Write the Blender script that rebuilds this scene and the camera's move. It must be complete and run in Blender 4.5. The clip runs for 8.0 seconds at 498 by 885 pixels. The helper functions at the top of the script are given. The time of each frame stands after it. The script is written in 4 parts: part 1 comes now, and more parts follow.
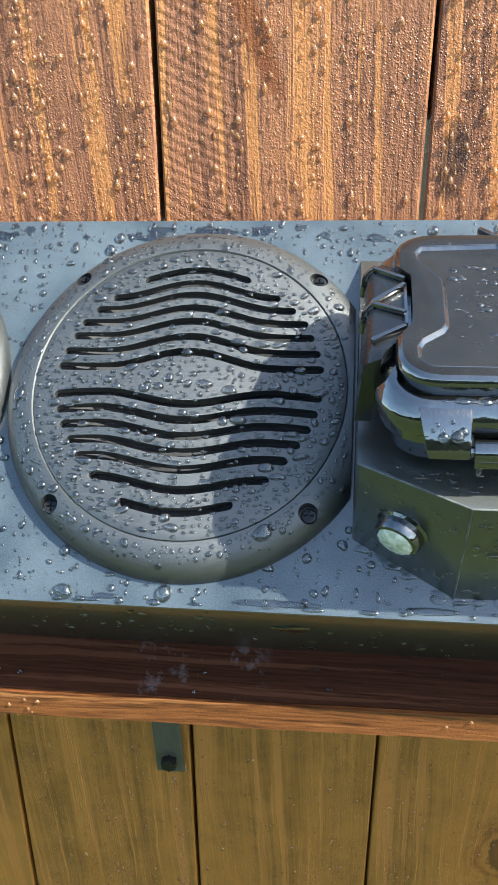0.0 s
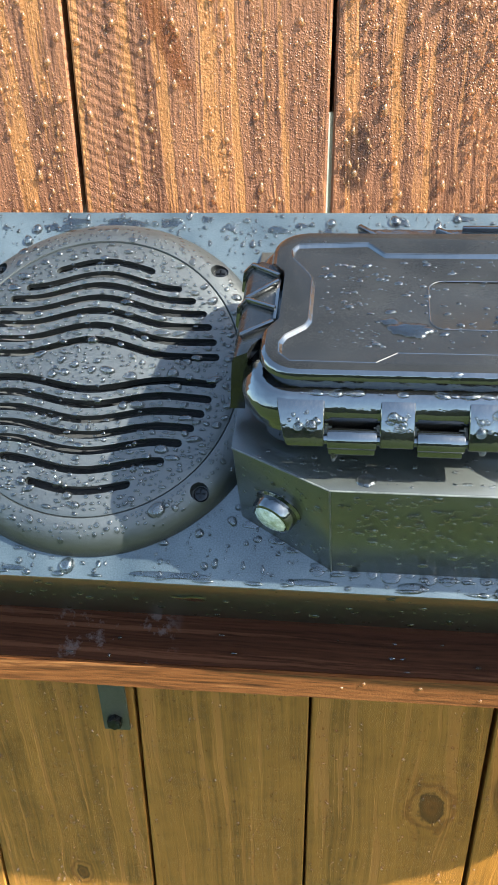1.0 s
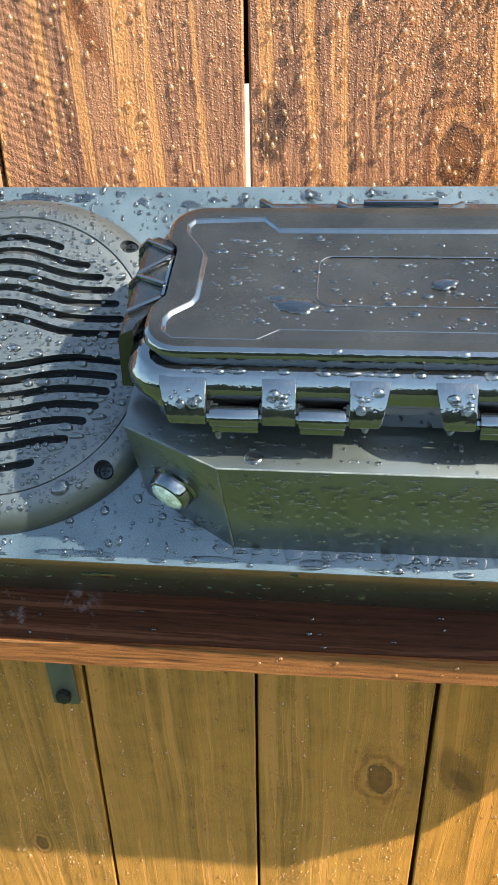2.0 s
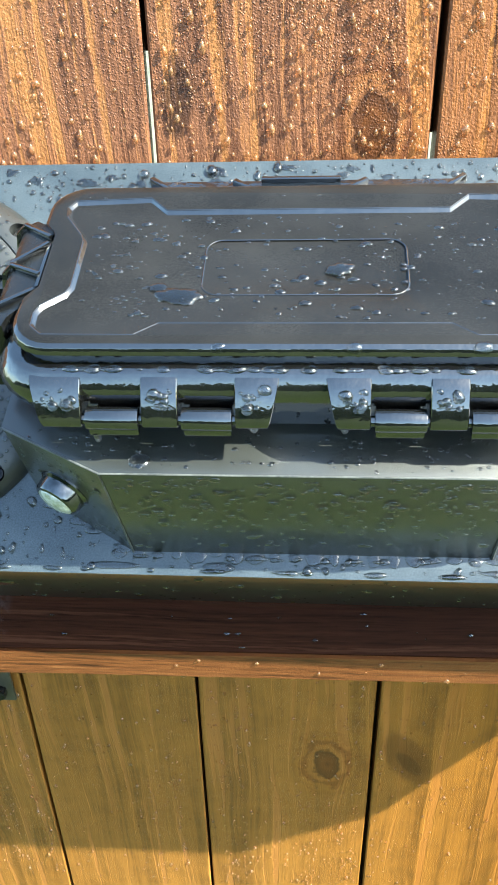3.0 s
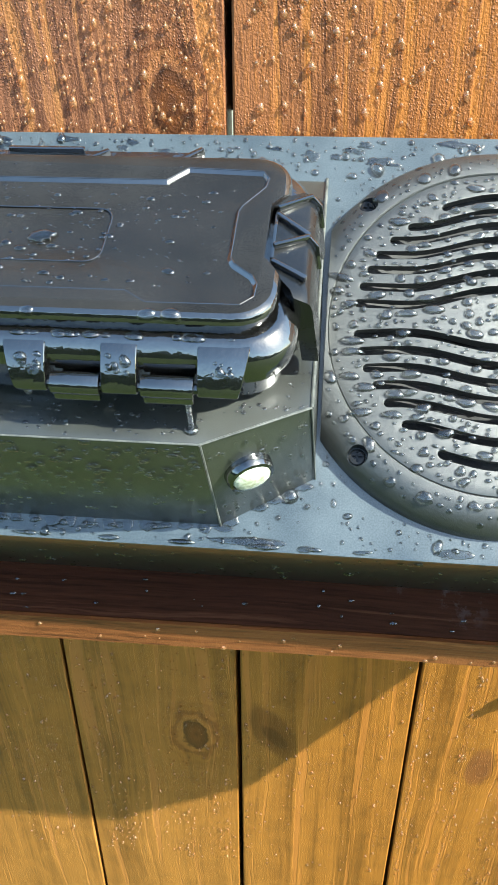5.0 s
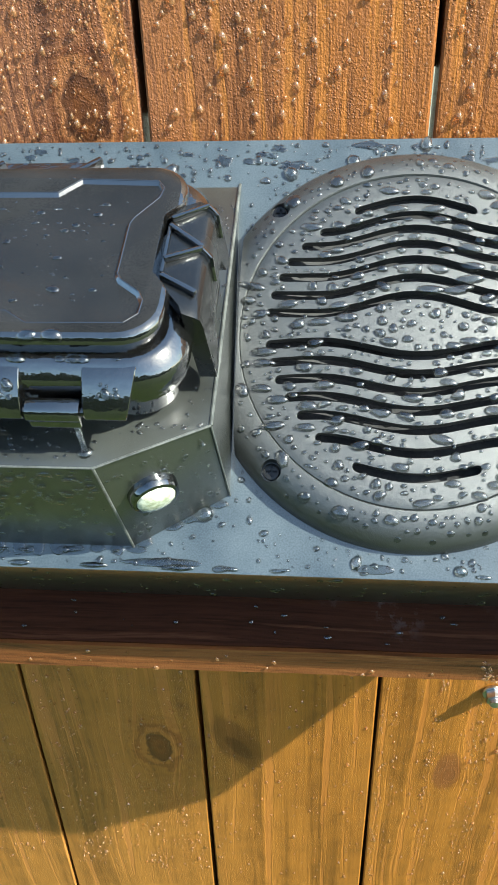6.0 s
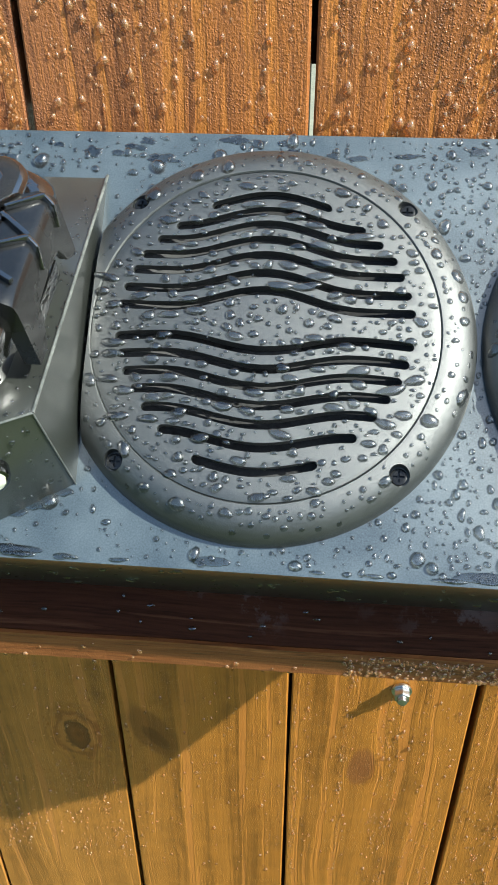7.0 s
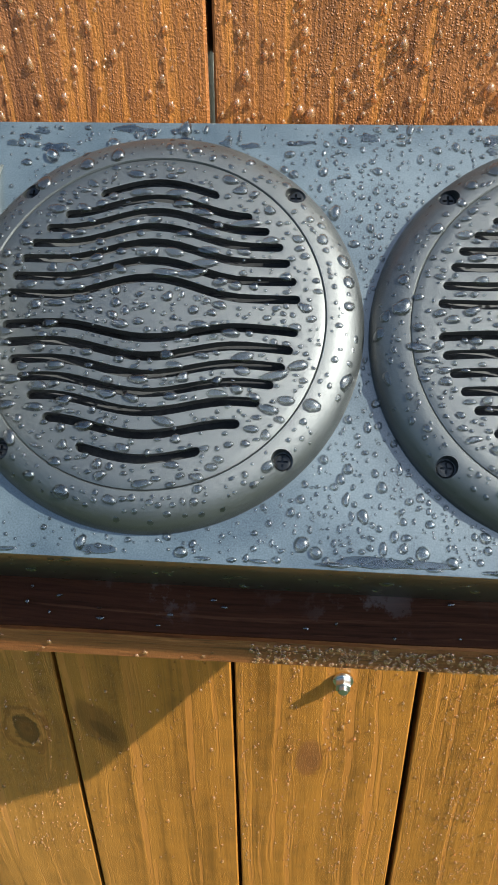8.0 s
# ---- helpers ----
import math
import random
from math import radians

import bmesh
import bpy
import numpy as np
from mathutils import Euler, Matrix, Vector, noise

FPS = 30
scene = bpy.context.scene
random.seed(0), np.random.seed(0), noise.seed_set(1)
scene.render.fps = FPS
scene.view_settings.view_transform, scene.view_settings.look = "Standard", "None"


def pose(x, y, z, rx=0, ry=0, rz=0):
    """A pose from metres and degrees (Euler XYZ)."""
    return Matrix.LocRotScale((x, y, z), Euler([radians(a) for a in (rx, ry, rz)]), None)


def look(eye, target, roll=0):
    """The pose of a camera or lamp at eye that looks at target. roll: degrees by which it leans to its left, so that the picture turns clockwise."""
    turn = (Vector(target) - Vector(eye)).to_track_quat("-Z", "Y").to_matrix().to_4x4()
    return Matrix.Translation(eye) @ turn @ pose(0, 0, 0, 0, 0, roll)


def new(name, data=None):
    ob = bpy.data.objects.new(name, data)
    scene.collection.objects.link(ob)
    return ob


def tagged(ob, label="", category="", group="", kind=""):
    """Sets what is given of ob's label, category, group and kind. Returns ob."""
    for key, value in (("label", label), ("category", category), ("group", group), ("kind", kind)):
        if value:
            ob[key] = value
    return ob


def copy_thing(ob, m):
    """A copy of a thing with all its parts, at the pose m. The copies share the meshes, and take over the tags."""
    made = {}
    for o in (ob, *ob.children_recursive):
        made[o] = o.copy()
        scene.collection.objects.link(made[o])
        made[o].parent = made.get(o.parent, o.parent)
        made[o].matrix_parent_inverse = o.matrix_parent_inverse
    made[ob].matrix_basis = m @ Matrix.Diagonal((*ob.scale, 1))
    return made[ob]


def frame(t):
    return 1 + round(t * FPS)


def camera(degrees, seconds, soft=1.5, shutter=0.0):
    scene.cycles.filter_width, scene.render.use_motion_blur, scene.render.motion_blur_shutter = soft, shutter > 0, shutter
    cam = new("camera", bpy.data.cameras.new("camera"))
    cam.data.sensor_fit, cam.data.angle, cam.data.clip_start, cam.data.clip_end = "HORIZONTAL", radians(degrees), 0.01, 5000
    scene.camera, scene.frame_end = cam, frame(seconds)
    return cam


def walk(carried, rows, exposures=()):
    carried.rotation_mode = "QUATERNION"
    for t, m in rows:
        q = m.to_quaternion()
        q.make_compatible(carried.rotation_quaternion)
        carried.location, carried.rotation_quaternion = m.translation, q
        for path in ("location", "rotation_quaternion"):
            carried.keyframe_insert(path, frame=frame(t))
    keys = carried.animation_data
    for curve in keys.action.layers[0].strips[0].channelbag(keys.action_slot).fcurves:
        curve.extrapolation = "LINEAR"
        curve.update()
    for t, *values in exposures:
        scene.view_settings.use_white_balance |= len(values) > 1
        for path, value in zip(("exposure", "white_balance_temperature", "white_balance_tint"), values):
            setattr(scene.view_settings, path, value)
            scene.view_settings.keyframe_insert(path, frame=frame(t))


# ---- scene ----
cam = camera(31.9, 8.0)
PATH = [
    (0, (0.021, -0.015, 1.585), (-0.222, 1.71, 0.602), -2.4),
    (0.5, (0.049, -0.023, 1.593), (-0.192, 1.678, 0.57), -2.3),
    (1, (0.07, -0.029, 1.604), (-0.167, 1.656, 0.552), -2.3),
    (2.3, (0.12, -0.015, 1.603), (-0.104, 1.626, 0.482), -2.5),
    (2.5, (0.124, -0.008, 1.605), (-0.083, 1.626, 0.47), -2.1),
    (3, (0.14, 0.006, 1.598), (-0.028, 1.625, 0.436), -2.8),
    (3.5, (0.18, 0.005, 1.597), (0.025, 1.613, 0.418), -2.4),
    (4, (0.213, 0.001, 1.596), (0.043, 1.604, 0.411), -1.3),
    (4.5, (0.233, 0.004, 1.594), (0.042, 1.602, 0.406), -1.2),
    (4.7, (0.244, 0.001, 1.595), (0.049, 1.598, 0.408), -1.1),
    (5.8, (0.273, 0.018, 1.592), (0.083, 1.611, 0.398), -2.6),
    (6, (0.286, 0.02, 1.593), (0.102, 1.613, 0.399), -2.8),
    (6.5, (0.328, 0.018, 1.593), (0.146, 1.604, 0.388), -1.8),
    (7, (0.348, 0.023, 1.592), (0.166, 1.609, 0.388), -1.0),
    (7.5, (0.369, 0.026, 1.589), (0.191, 1.612, 0.384), -0.9),
    (8, (0.392, 0.024, 1.588), (0.218, 1.608, 0.38), -1.5),
]
# the clip's camera darkens its picture on the way
walk(cam, [(t, look(eye, target, roll)) for t, eye, target, roll in PATH],
     [(0, 1.74, 6350, 1), (1.0, 1.90, 6350, -1), (2.3, 2.0, 6400, -4), (3.5, 2.0, 6400, -4), (4.7, 1.78, 6350, -3), (6, 1.42, 6350, -3), (8, 1.18, 6300, 0)])

# ---- world, sun, exposure ----
SUN = Vector((2.8, -1.0, 2.95)).normalized()
world = bpy.data.worlds.new("sky")
scene.world = world
world.use_nodes = True
wn = world.node_tree
sky = wn.nodes.new("ShaderNodeTexSky")
sky.sky_type, sky.sun_disc = "NISHITA", False
sky.sun_elevation, sky.sun_rotation = math.asin(SUN.z), math.atan2(SUN.x, SUN.y)
sky.dust_density = 1.5
wn.links.new(sky.outputs[0], wn.nodes["Background"].inputs[0])
wn.nodes["Background"].inputs[1].default_value = 0.15
sun = new("sun", bpy.data.lights.new("sun", "SUN"))
sun.data.energy, sun.data.angle, sun.data.color = 5.2, radians(0.5), (1.0, 0.95, 0.88)
sun.matrix_world = look(SUN * 10, (0, 0, 0))


# ---- materials ----
def mat(name):
    m = bpy.data.materials.new(name)
    m.use_nodes = True
    return m, m.node_tree, m.node_tree.nodes["Principled BSDF"]


def link(t, a, b):
    t.links.new(a, b)


def math_node(t, op, a, b=None, c=None):
    n = t.nodes.new("ShaderNodeMath")
    n.operation = op
    for i, v in enumerate((a, b, c)):
        if v is None:
            continue
        if isinstance(v, (int, float)):
            n.inputs[i].default_value = v
        else:
            link(t, v, n.inputs[i])
    return n.outputs[0]


def noise_node(t, vec, scale, detail=4.0, rough=0.55):
    n = t.nodes.new("ShaderNodeTexNoise")
    n.inputs["Scale"].default_value, n.inputs["Detail"].default_value, n.inputs["Roughness"].default_value = scale, detail, rough
    if vec is not None:
        link(t, vec, n.inputs["Vector"])
    return n.outputs[0]


def ramp(t, fac, *stops):
    n = t.nodes.new("ShaderNodeValToRGB")
    el = n.color_ramp.elements
    while len(el) < len(stops):
        el.new(0.5)
    for e, (p, c) in zip(el, stops):
        e.position, e.color = p, (*c, 1) if len(c) == 3 else c
    link(t, fac, n.inputs[0])
    return n.outputs[0]


def mix(t, fac, a, b, kind="MIX"):
    n = t.nodes.new("ShaderNodeMix")
    n.data_type, n.blend_type = "RGBA", kind
    for s, v in ((n.inputs[0], fac), (n.inputs[6], a), (n.inputs[7], b)):
        if isinstance(v, (int, float)):
            s.default_value = v
        elif isinstance(v, tuple):
            s.default_value = (*v, 1)
        else:
            link(t, v, s)
    return n.outputs[2]


def bump(t, height, strength, distance, normal=None):
    n = t.nodes.new("ShaderNodeBump")
    n.inputs["Strength"].default_value, n.inputs["Distance"].default_value = strength, distance
    link(t, height, n.inputs["Height"])
    if normal is not None:
        link(t, normal, n.inputs["Normal"])
    return n.outputs[0]


def surface(name, dark, light, rough, grain, patch, bump_mm=0.1, metal=0.0, spec=0.5, coat=0.0, rough_var=0.12, ior=1.5, coat_ior=1.5, coat_rough=0.08):
    """Paint, plastic or metal with a fine grain and broad patches."""
    m, t, p = mat(name)
    pos = t.nodes.new("ShaderNodeTexCoord").outputs["Object"]
    fine, broad = noise_node(t, pos, grain, 3), noise_node(t, pos, patch, 4)
    both = math_node(t, "ADD", math_node(t, "MULTIPLY", fine, 0.4), math_node(t, "MULTIPLY", broad, 0.6))
    link(t, ramp(t, both, (0.35, dark), (0.65, light)), p.inputs["Base Color"])
    link(t, math_node(t, "ADD", math_node(t, "MULTIPLY", broad, 2 * rough_var), rough - rough_var), p.inputs["Roughness"])
    p.inputs["Metallic"].default_value, p.inputs["Specular IOR Level"].default_value = metal, spec
    p.inputs["Coat Weight"].default_value, p.inputs["Coat Roughness"].default_value = coat, coat_rough
    p.inputs["IOR"].default_value, p.inputs["Coat IOR"].default_value = ior, coat_ior
    link(t, bump(t, fine, 0.5, bump_mm / 1000), p.inputs["Normal"])
    return m


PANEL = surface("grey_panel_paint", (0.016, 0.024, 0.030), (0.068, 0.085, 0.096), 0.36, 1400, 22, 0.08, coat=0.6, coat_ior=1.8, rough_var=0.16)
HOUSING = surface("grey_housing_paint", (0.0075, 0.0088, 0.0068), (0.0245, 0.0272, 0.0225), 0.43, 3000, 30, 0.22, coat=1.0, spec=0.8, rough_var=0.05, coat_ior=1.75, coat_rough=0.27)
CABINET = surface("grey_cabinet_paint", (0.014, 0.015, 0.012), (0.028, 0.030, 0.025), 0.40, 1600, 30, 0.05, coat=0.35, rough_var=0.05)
SPEAKER = surface("speaker_plastic", (0.0062, 0.0075, 0.0074), (0.0135, 0.0160, 0.0156), 0.475, 3800, 35, 0.28, coat=0.2, spec=1.0, coat_ior=1.6, coat_rough=0.20, ior=1.58, rough_var=0.06)
CASE = surface("glossy_black_plastic", (0.003, 0.003, 0.003), (0.006, 0.006, 0.006), 0.06, 140, 40, 0.7, rough_var=0.03, ior=2.4, coat=0.4, coat_rough=0.16, coat_ior=1.5)
LID = surface("satin_black_plastic", (0.0082, 0.0078, 0.0072), (0.0205, 0.0193, 0.0180), 0.24, 2200, 28, 0.05, rough_var=0.08, spec=0.3)
CONE = surface("speaker_cone", (0.02, 0.02, 0.021), (0.045, 0.045, 0.047), 0.6, 600, 60, 0.1, spec=0.2)
SILVER = surface("silver_metal", (0.45, 0.46, 0.47), (0.62, 0.62, 0.62), 0.3, 900, 80, 0.05, metal=1.0)
GREYMETAL = surface("weathered_bracket_paint", (0.050, 0.048, 0.033), (0.080, 0.076, 0.056), 0.55, 500, 60, 0.1)
BLACKMETAL = surface("black_screw", (0.015, 0.015, 0.016), (0.03, 0.03, 0.03), 0.25, 800, 90, 0.05, metal=0.6)
LENS = surface("pale_lens", (0.30, 0.33, 0.20), (0.72, 0.74, 0.62), 0.10, 500, 330, 0.3, coat=1.0)
SEAM = surface("worn_seam_and_glint", (0.04, 0.043, 0.04), (0.13, 0.135, 0.125), 0.35, 700, 120, 0.1)
LATCH = surface("satin_latch_plastic", (0.004, 0.004, 0.004), (0.010, 0.010, 0.010), 0.26, 900, 60, 0.05, spec=0.5, coat=0.25, coat_rough=0.15)
BACKSCREEN = surface("unseen_screen_green", (0.012, 0.026, 0.006), (0.040, 0.070, 0.016), 0.6, 30, 2.5, 20.0)
CHROME = surface("dark_chrome", (0.10, 0.105, 0.11), (0.24, 0.245, 0.25), 0.12, 300, 80, 0.2, metal=1.0, rough_var=0.04)
PALE = surface("pale_paving", (0.12, 0.12, 0.085), (0.20, 0.195, 0.14), 0.8, 40, 3, 2.0)


def grain_blot(t):
    return noise_node(t, t.nodes.new("ShaderNodeNewGeometry").outputs["Position"], 320, 4, 0.7)


def wood(name, tones, knots, rough, relief, scale=1.0, along="z", stains=(), spec=0.5, low=None):
    """Stained boards: grain that runs along z (or x) and flows round the knots (x, z, radius)."""
    m, t, p = mat(name)
    sep = t.nodes.new("ShaderNodeSeparateXYZ")
    link(t, t.nodes.new("ShaderNodeNewGeometry").outputs["Position"], sep.inputs[0])
    X, Y, Z = sep.outputs
    if along == "x":
        X, Z = math_node(t, "ADD", Z, Y), X
    rnd = t.nodes.new("ShaderNodeObjectInfo").outputs["Random"]
    g, heart, shade = X, None, None
    for kx, kz, r in knots:
        dx, dz = math_node(t, "SUBTRACT", X, kx), math_node(t, "MULTIPLY", math_node(t, "SUBTRACT", Z, kz), 0.62)
        d2 = math_node(t, "ADD", math_node(t, "MULTIPLY", dx, dx), math_node(t, "MULTIPLY", dz, dz))
        far = math_node(t, "DIVIDE", (1.6 * r) ** 2, math_node(t, "ADD", d2, (1.6 * r) ** 2))
        g = math_node(t, "SUBTRACT", g, math_node(t, "MULTIPLY", dx, math_node(t, "MULTIPLY", far, 0.85)))
        near = math_node(t, "DIVIDE", math_node(t, "SQRT", d2), r)
        heart = near if heart is None else math_node(t, "MINIMUM", heart, near)
    # slow wander of the grain lines
    slow = t.nodes.new("ShaderNodeCombineXYZ")
    link(t, math_node(t, "MULTIPLY", X, 9), slow.inputs[0])
    link(t, math_node(t, "MULTIPLY", Z, 3.2), slow.inputs[1])
    link(t, math_node(t, "MULTIPLY", rnd, 30), slow.inputs[2])
    wander = noise_node(t, slow.outputs[0], 1.0, 3)
    g = math_node(t, "ADD", g, math_node(t, "MULTIPLY", wander, 0.022))
    out = []
    for a, b, det in ((420 * scale, 9, 3), (120 * scale, 2.2, 3), (38 * scale, 1.1, 2), (700 * scale, 60, 3)):
        c = t.nodes.new("ShaderNodeCombineXYZ")
        link(t, math_node(t, "MULTIPLY", g, a), c.inputs[0])
        link(t, math_node(t, "MULTIPLY", Z, b), c.inputs[1])
        link(t, math_node(t, "MULTIPLY", rnd, 57), c.inputs[2])
        out.append(noise_node(t, c.outputs[0], 1.0, det))
    fine, mid, broad, hair = out
    dark, brown, orange, pale = tones
    fuzz = math_node(t, "ADD", math_node(t, "ADD", math_node(t, "MULTIPLY", hair, 0.30), math_node(t, "MULTIPLY", fine, 0.40)), math_node(t, "MULTIPLY", broad, 0.30))
    fuzz = math_node(t, "ADD", fuzz, math_node(t, "MULTIPLY", math_node(t, "SUBTRACT", rnd, 0.5), 0.06))
    col = ramp(t, fuzz, (0.38, dark), (0.50, brown), (0.64, tuple(0.5 * (a + b) for a, b in zip(brown, orange))))
    # smooth late-wood flames between the rough brown grain
    strip = math_node(t, "ADD", math_node(t, "MULTIPLY", mid, 0.86), math_node(t, "MULTIPLY", hair, 0.14))
    flame = ramp(t, strip, (0.550, (0, 0, 0)), (0.600, (1, 1, 1)))
    col = mix(t, math_node(t, "MULTIPLY", flame, 0.72), col, mix(t, fine, orange, pale))
    plain = None
    if low:
        step = t.nodes.new("ShaderNodeMapRange")
        step.interpolation_type = "SMOOTHSTEP"
        step.inputs["From Min"].default_value, step.inputs["From Max"].default_value = 1.38, 1.15
        link(t, Z, step.inputs["Value"])
        plain = step.outputs[0]
        val = math_node(t, "ADD", math_node(t, "ADD", math_node(t, "MULTIPLY", mid, 0.35), math_node(t, "MULTIPLY", fine, 0.30)), math_node(t, "MULTIPLY", broad, 0.35))
        mottle = noise_node(t, t.nodes.new("ShaderNodeNewGeometry").outputs["Position"], 46, 5, 0.65)
        val = math_node(t, "ADD", math_node(t, "MULTIPLY", val, 0.76), math_node(t, "MULTIPLY", mottle, 0.24))
        soft = ramp(t, val, (0.40, tuple(0.55 * c for c in low)), (0.5, low), (0.60, tuple(1.28 * c for c in low)))
        soft = mix(t, math_node(t, "MULTIPLY", ramp(t, strip, (0.560, (0, 0, 0)), (0.60, (1, 1, 1))), 0.45), soft, tuple(1.05 * c for c in orange))
        col = mix(t, math_node(t, "MULTIPLY", plain, 0.88), col, soft)
    # darker wet stains of their own shape
    blot = noise_node(t, t.nodes.new("ShaderNodeNewGeometry").outputs["Position"], 14, 5)
    col = mix(t, math_node(t, "MULTIPLY", ramp(t, blot, (0.52, (0, 0, 0)), (0.68, (1, 1, 1))), 0.09), col, brown, "MULTIPLY")
    if heart is not None:
        heart = math_node(t, "MULTIPLY", heart, math_node(t, "ADD", math_node(t, "MULTIPLY", noise_node(t, t.nodes.new("ShaderNodeNewGeometry").outputs["Position"], 75, 4), 1.1), 0.45))
        ring = math_node(t, "MULTIPLY", math_node(t, "ADD", math_node(t, "SINE", math_node(t, "ADD", math_node(t, "MULTIPLY", heart, 10), math_node(t, "MULTIPLY", fine, 7))), 1.0), 0.5)
        core = mix(t, math_node(t, "ADD", math_node(t, "MULTIPLY", ring, 0.5), math_node(t, "MULTIPLY", grain_blot(t), 0.5)), (0.050, 0.017, 0.007), (0.165, 0.056, 0.014))
        halo = ramp(t, math_node(t, "MULTIPLY", heart, 0.5), (0.45, (0, 0, 0)), (0.56, (0.38, 0.38, 0.38)), (0.66, (0.2, 0.2, 0.2)), (0.85, (0, 0, 0)))
        col = mix(t, halo, col, orange)
        swirl = math_node(t, "MULTIPLY", math_node(t, "ADD", math_node(t, "SINE", math_node(t, "ADD", math_node(t, "MULTIPLY", heart, 8.5), math_node(t, "MULTIPLY", fine, 3))), 1.0), 0.5)
        around = ramp(t, math_node(t, "MULTIPLY", heart, 0.3), (0.30, (0, 0, 0)), (0.38, (0.6, 0.6, 0.6)), (0.80, (0, 0, 0)))
        col = mix(t, math_node(t, "MULTIPLY", around, swirl), col, brown, "MULTIPLY")
        bark = ramp(t, heart, (0.66, (0, 0, 0)), (0.84, (0.55, 0.55, 0.55)), (1.0, (0, 0, 0)))
        edge = ramp(t, heart, (0.0, (0.9, 0.9, 0.9)), (0.55, (0.85, 0.85, 0.85)), (0.85, (0.75, 0.75, 0.75)), (0.98, (0, 0, 0)))
        col = mix(t, bark, mix(t, edge, col, core), (0.045, 0.018, 0.008))
    for sx, sz, rx, rz, lean, tone in stains:
        dz = math_node(t, "SUBTRACT", Z, sz)
        dx = math_node(t, "DIVIDE", math_node(t, "SUBTRACT", math_node(t, "SUBTRACT", X, sx), math_node(t, "MULTIPLY", dz, lean)), rx)
        dz = math_node(t, "DIVIDE", dz, rz)
        d2 = math_node(t, "ADD", math_node(t, "ADD", math_node(t, "MULTIPLY", dx, dx), math_node(t, "MULTIPLY", dz, dz)), math_node(t, "MULTIPLY", mid, 0.9))
        col = mix(t, ramp(t, math_node(t, "MULTIPLY", d2, 0.5), (0.15, (0.9, 0.9, 0.9)), (0.60, (0.72, 0.72, 0.72)), (0.85, (0, 0, 0))), col, mix(t, fine, tuple(0.5 * c for c in tone), tone))

    if low:
        # the colour turns more orange with growing X, less so low down
        warm = t.nodes.new("ShaderNodeMapRange")
        warm.interpolation_type = "SMOOTHSTEP"
        warm.inputs["From Min"].default_value, warm.inputs["From Max"].default_value = 0.06, 0.32
        link(t, X, warm.inputs["Value"])
        col = mix(t, math_node(t, "MULTIPLY", warm.outputs[0], math_node(t, "SUBTRACT", 1.0, math_node(t, "MULTIPLY", plain, 0.38))), col, (1.03, 0.87, 0.48), "MULTIPLY")
    link(t, col, p.inputs["Base Color"])
    link(t, math_node(t, "ADD", math_node(t, "MULTIPLY", mid, 0.25), rough - 0.12), p.inputs["Roughness"])
    p.inputs["Specular IOR Level"].default_value = spec
    grit = noise_node(t, t.nodes.new("ShaderNodeNewGeometry").outputs["Position"], 750 * scale, 3, 0.6)
    h = math_node(t, "ADD", math_node(t, "MULTIPLY", fine, 0.45), math_node(t, "MULTIPLY", hair, 0.55))
    h = math_node(t, "ADD", h, math_node(t, "ADD", math_node(t, "MULTIPLY", mid, 0.35), math_node(t, "MULTIPLY", grit, 0.75)))
    if plain is not None:
        h = math_node(t, "MULTIPLY", h, math_node(t, "SUBTRACT", 1.0, math_node(t, "MULTIPLY", plain, 0.65)))
    if low:
        # saw marks that cross some of the boards aslant
        saw = math_node(t, "SINE", math_node(t, "ADD", math_node(t, "MULTIPLY", math_node(t, "ADD", Z, math_node(t, "MULTIPLY", X, 0.55)), 1180), math_node(t, "MULTIPLY", wander, 12)))
        band = t.nodes.new("ShaderNodeMapRange")
        band.interpolation_type = "SMOOTHSTEP"
        band.inputs["From Min"].default_value, band.inputs["From Max"].default_value = -0.030, -0.055
        link(t, X, band.inputs["Value"])
        some = math_node(t, "MULTIPLY", band.outputs[0], math_node(t, "MULTIPLY", math_node(t, "GREATER_THAN", X, -0.087), math_node(t, "SUBTRACT", 1.0, plain)))
        h = math_node(t, "ADD", h, math_node(t, "MULTIPLY", math_node(t, "MULTIPLY", saw, some), 0.13))
        # a fine dew of beads too small to tell apart
        dew = t.nodes.new("ShaderNodeTexVoronoi")
        dew.inputs["Scale"].default_value = 720
        link(t, t.nodes.new("ShaderNodeNewGeometry").outputs["Position"], dew.inputs["Vector"])
        bead = ramp(t, dew.outputs["Distance"], (0.0, (1, 1, 1)), (0.42, (0, 0, 0)))
        wet = math_node(t, "MULTIPLY", math_node(t, "MULTIPLY", bead, math_node(t, "SUBTRACT", 1.0, math_node(t, "MULTIPLY", flame, 0.85))), ramp(t, blot, (0.40, (0.1, 0.1, 0.1)), (0.55, (1, 1, 1))))
        h = math_node(t, "ADD", h, math_node(t, "MULTIPLY", wet, 0.55))
        h = math_node(t, "SUBTRACT", h, math_node(t, "MULTIPLY", flame, 0.25))
    link(t, bump(t, h, 0.75, relief), p.inputs["Normal"])
    return m


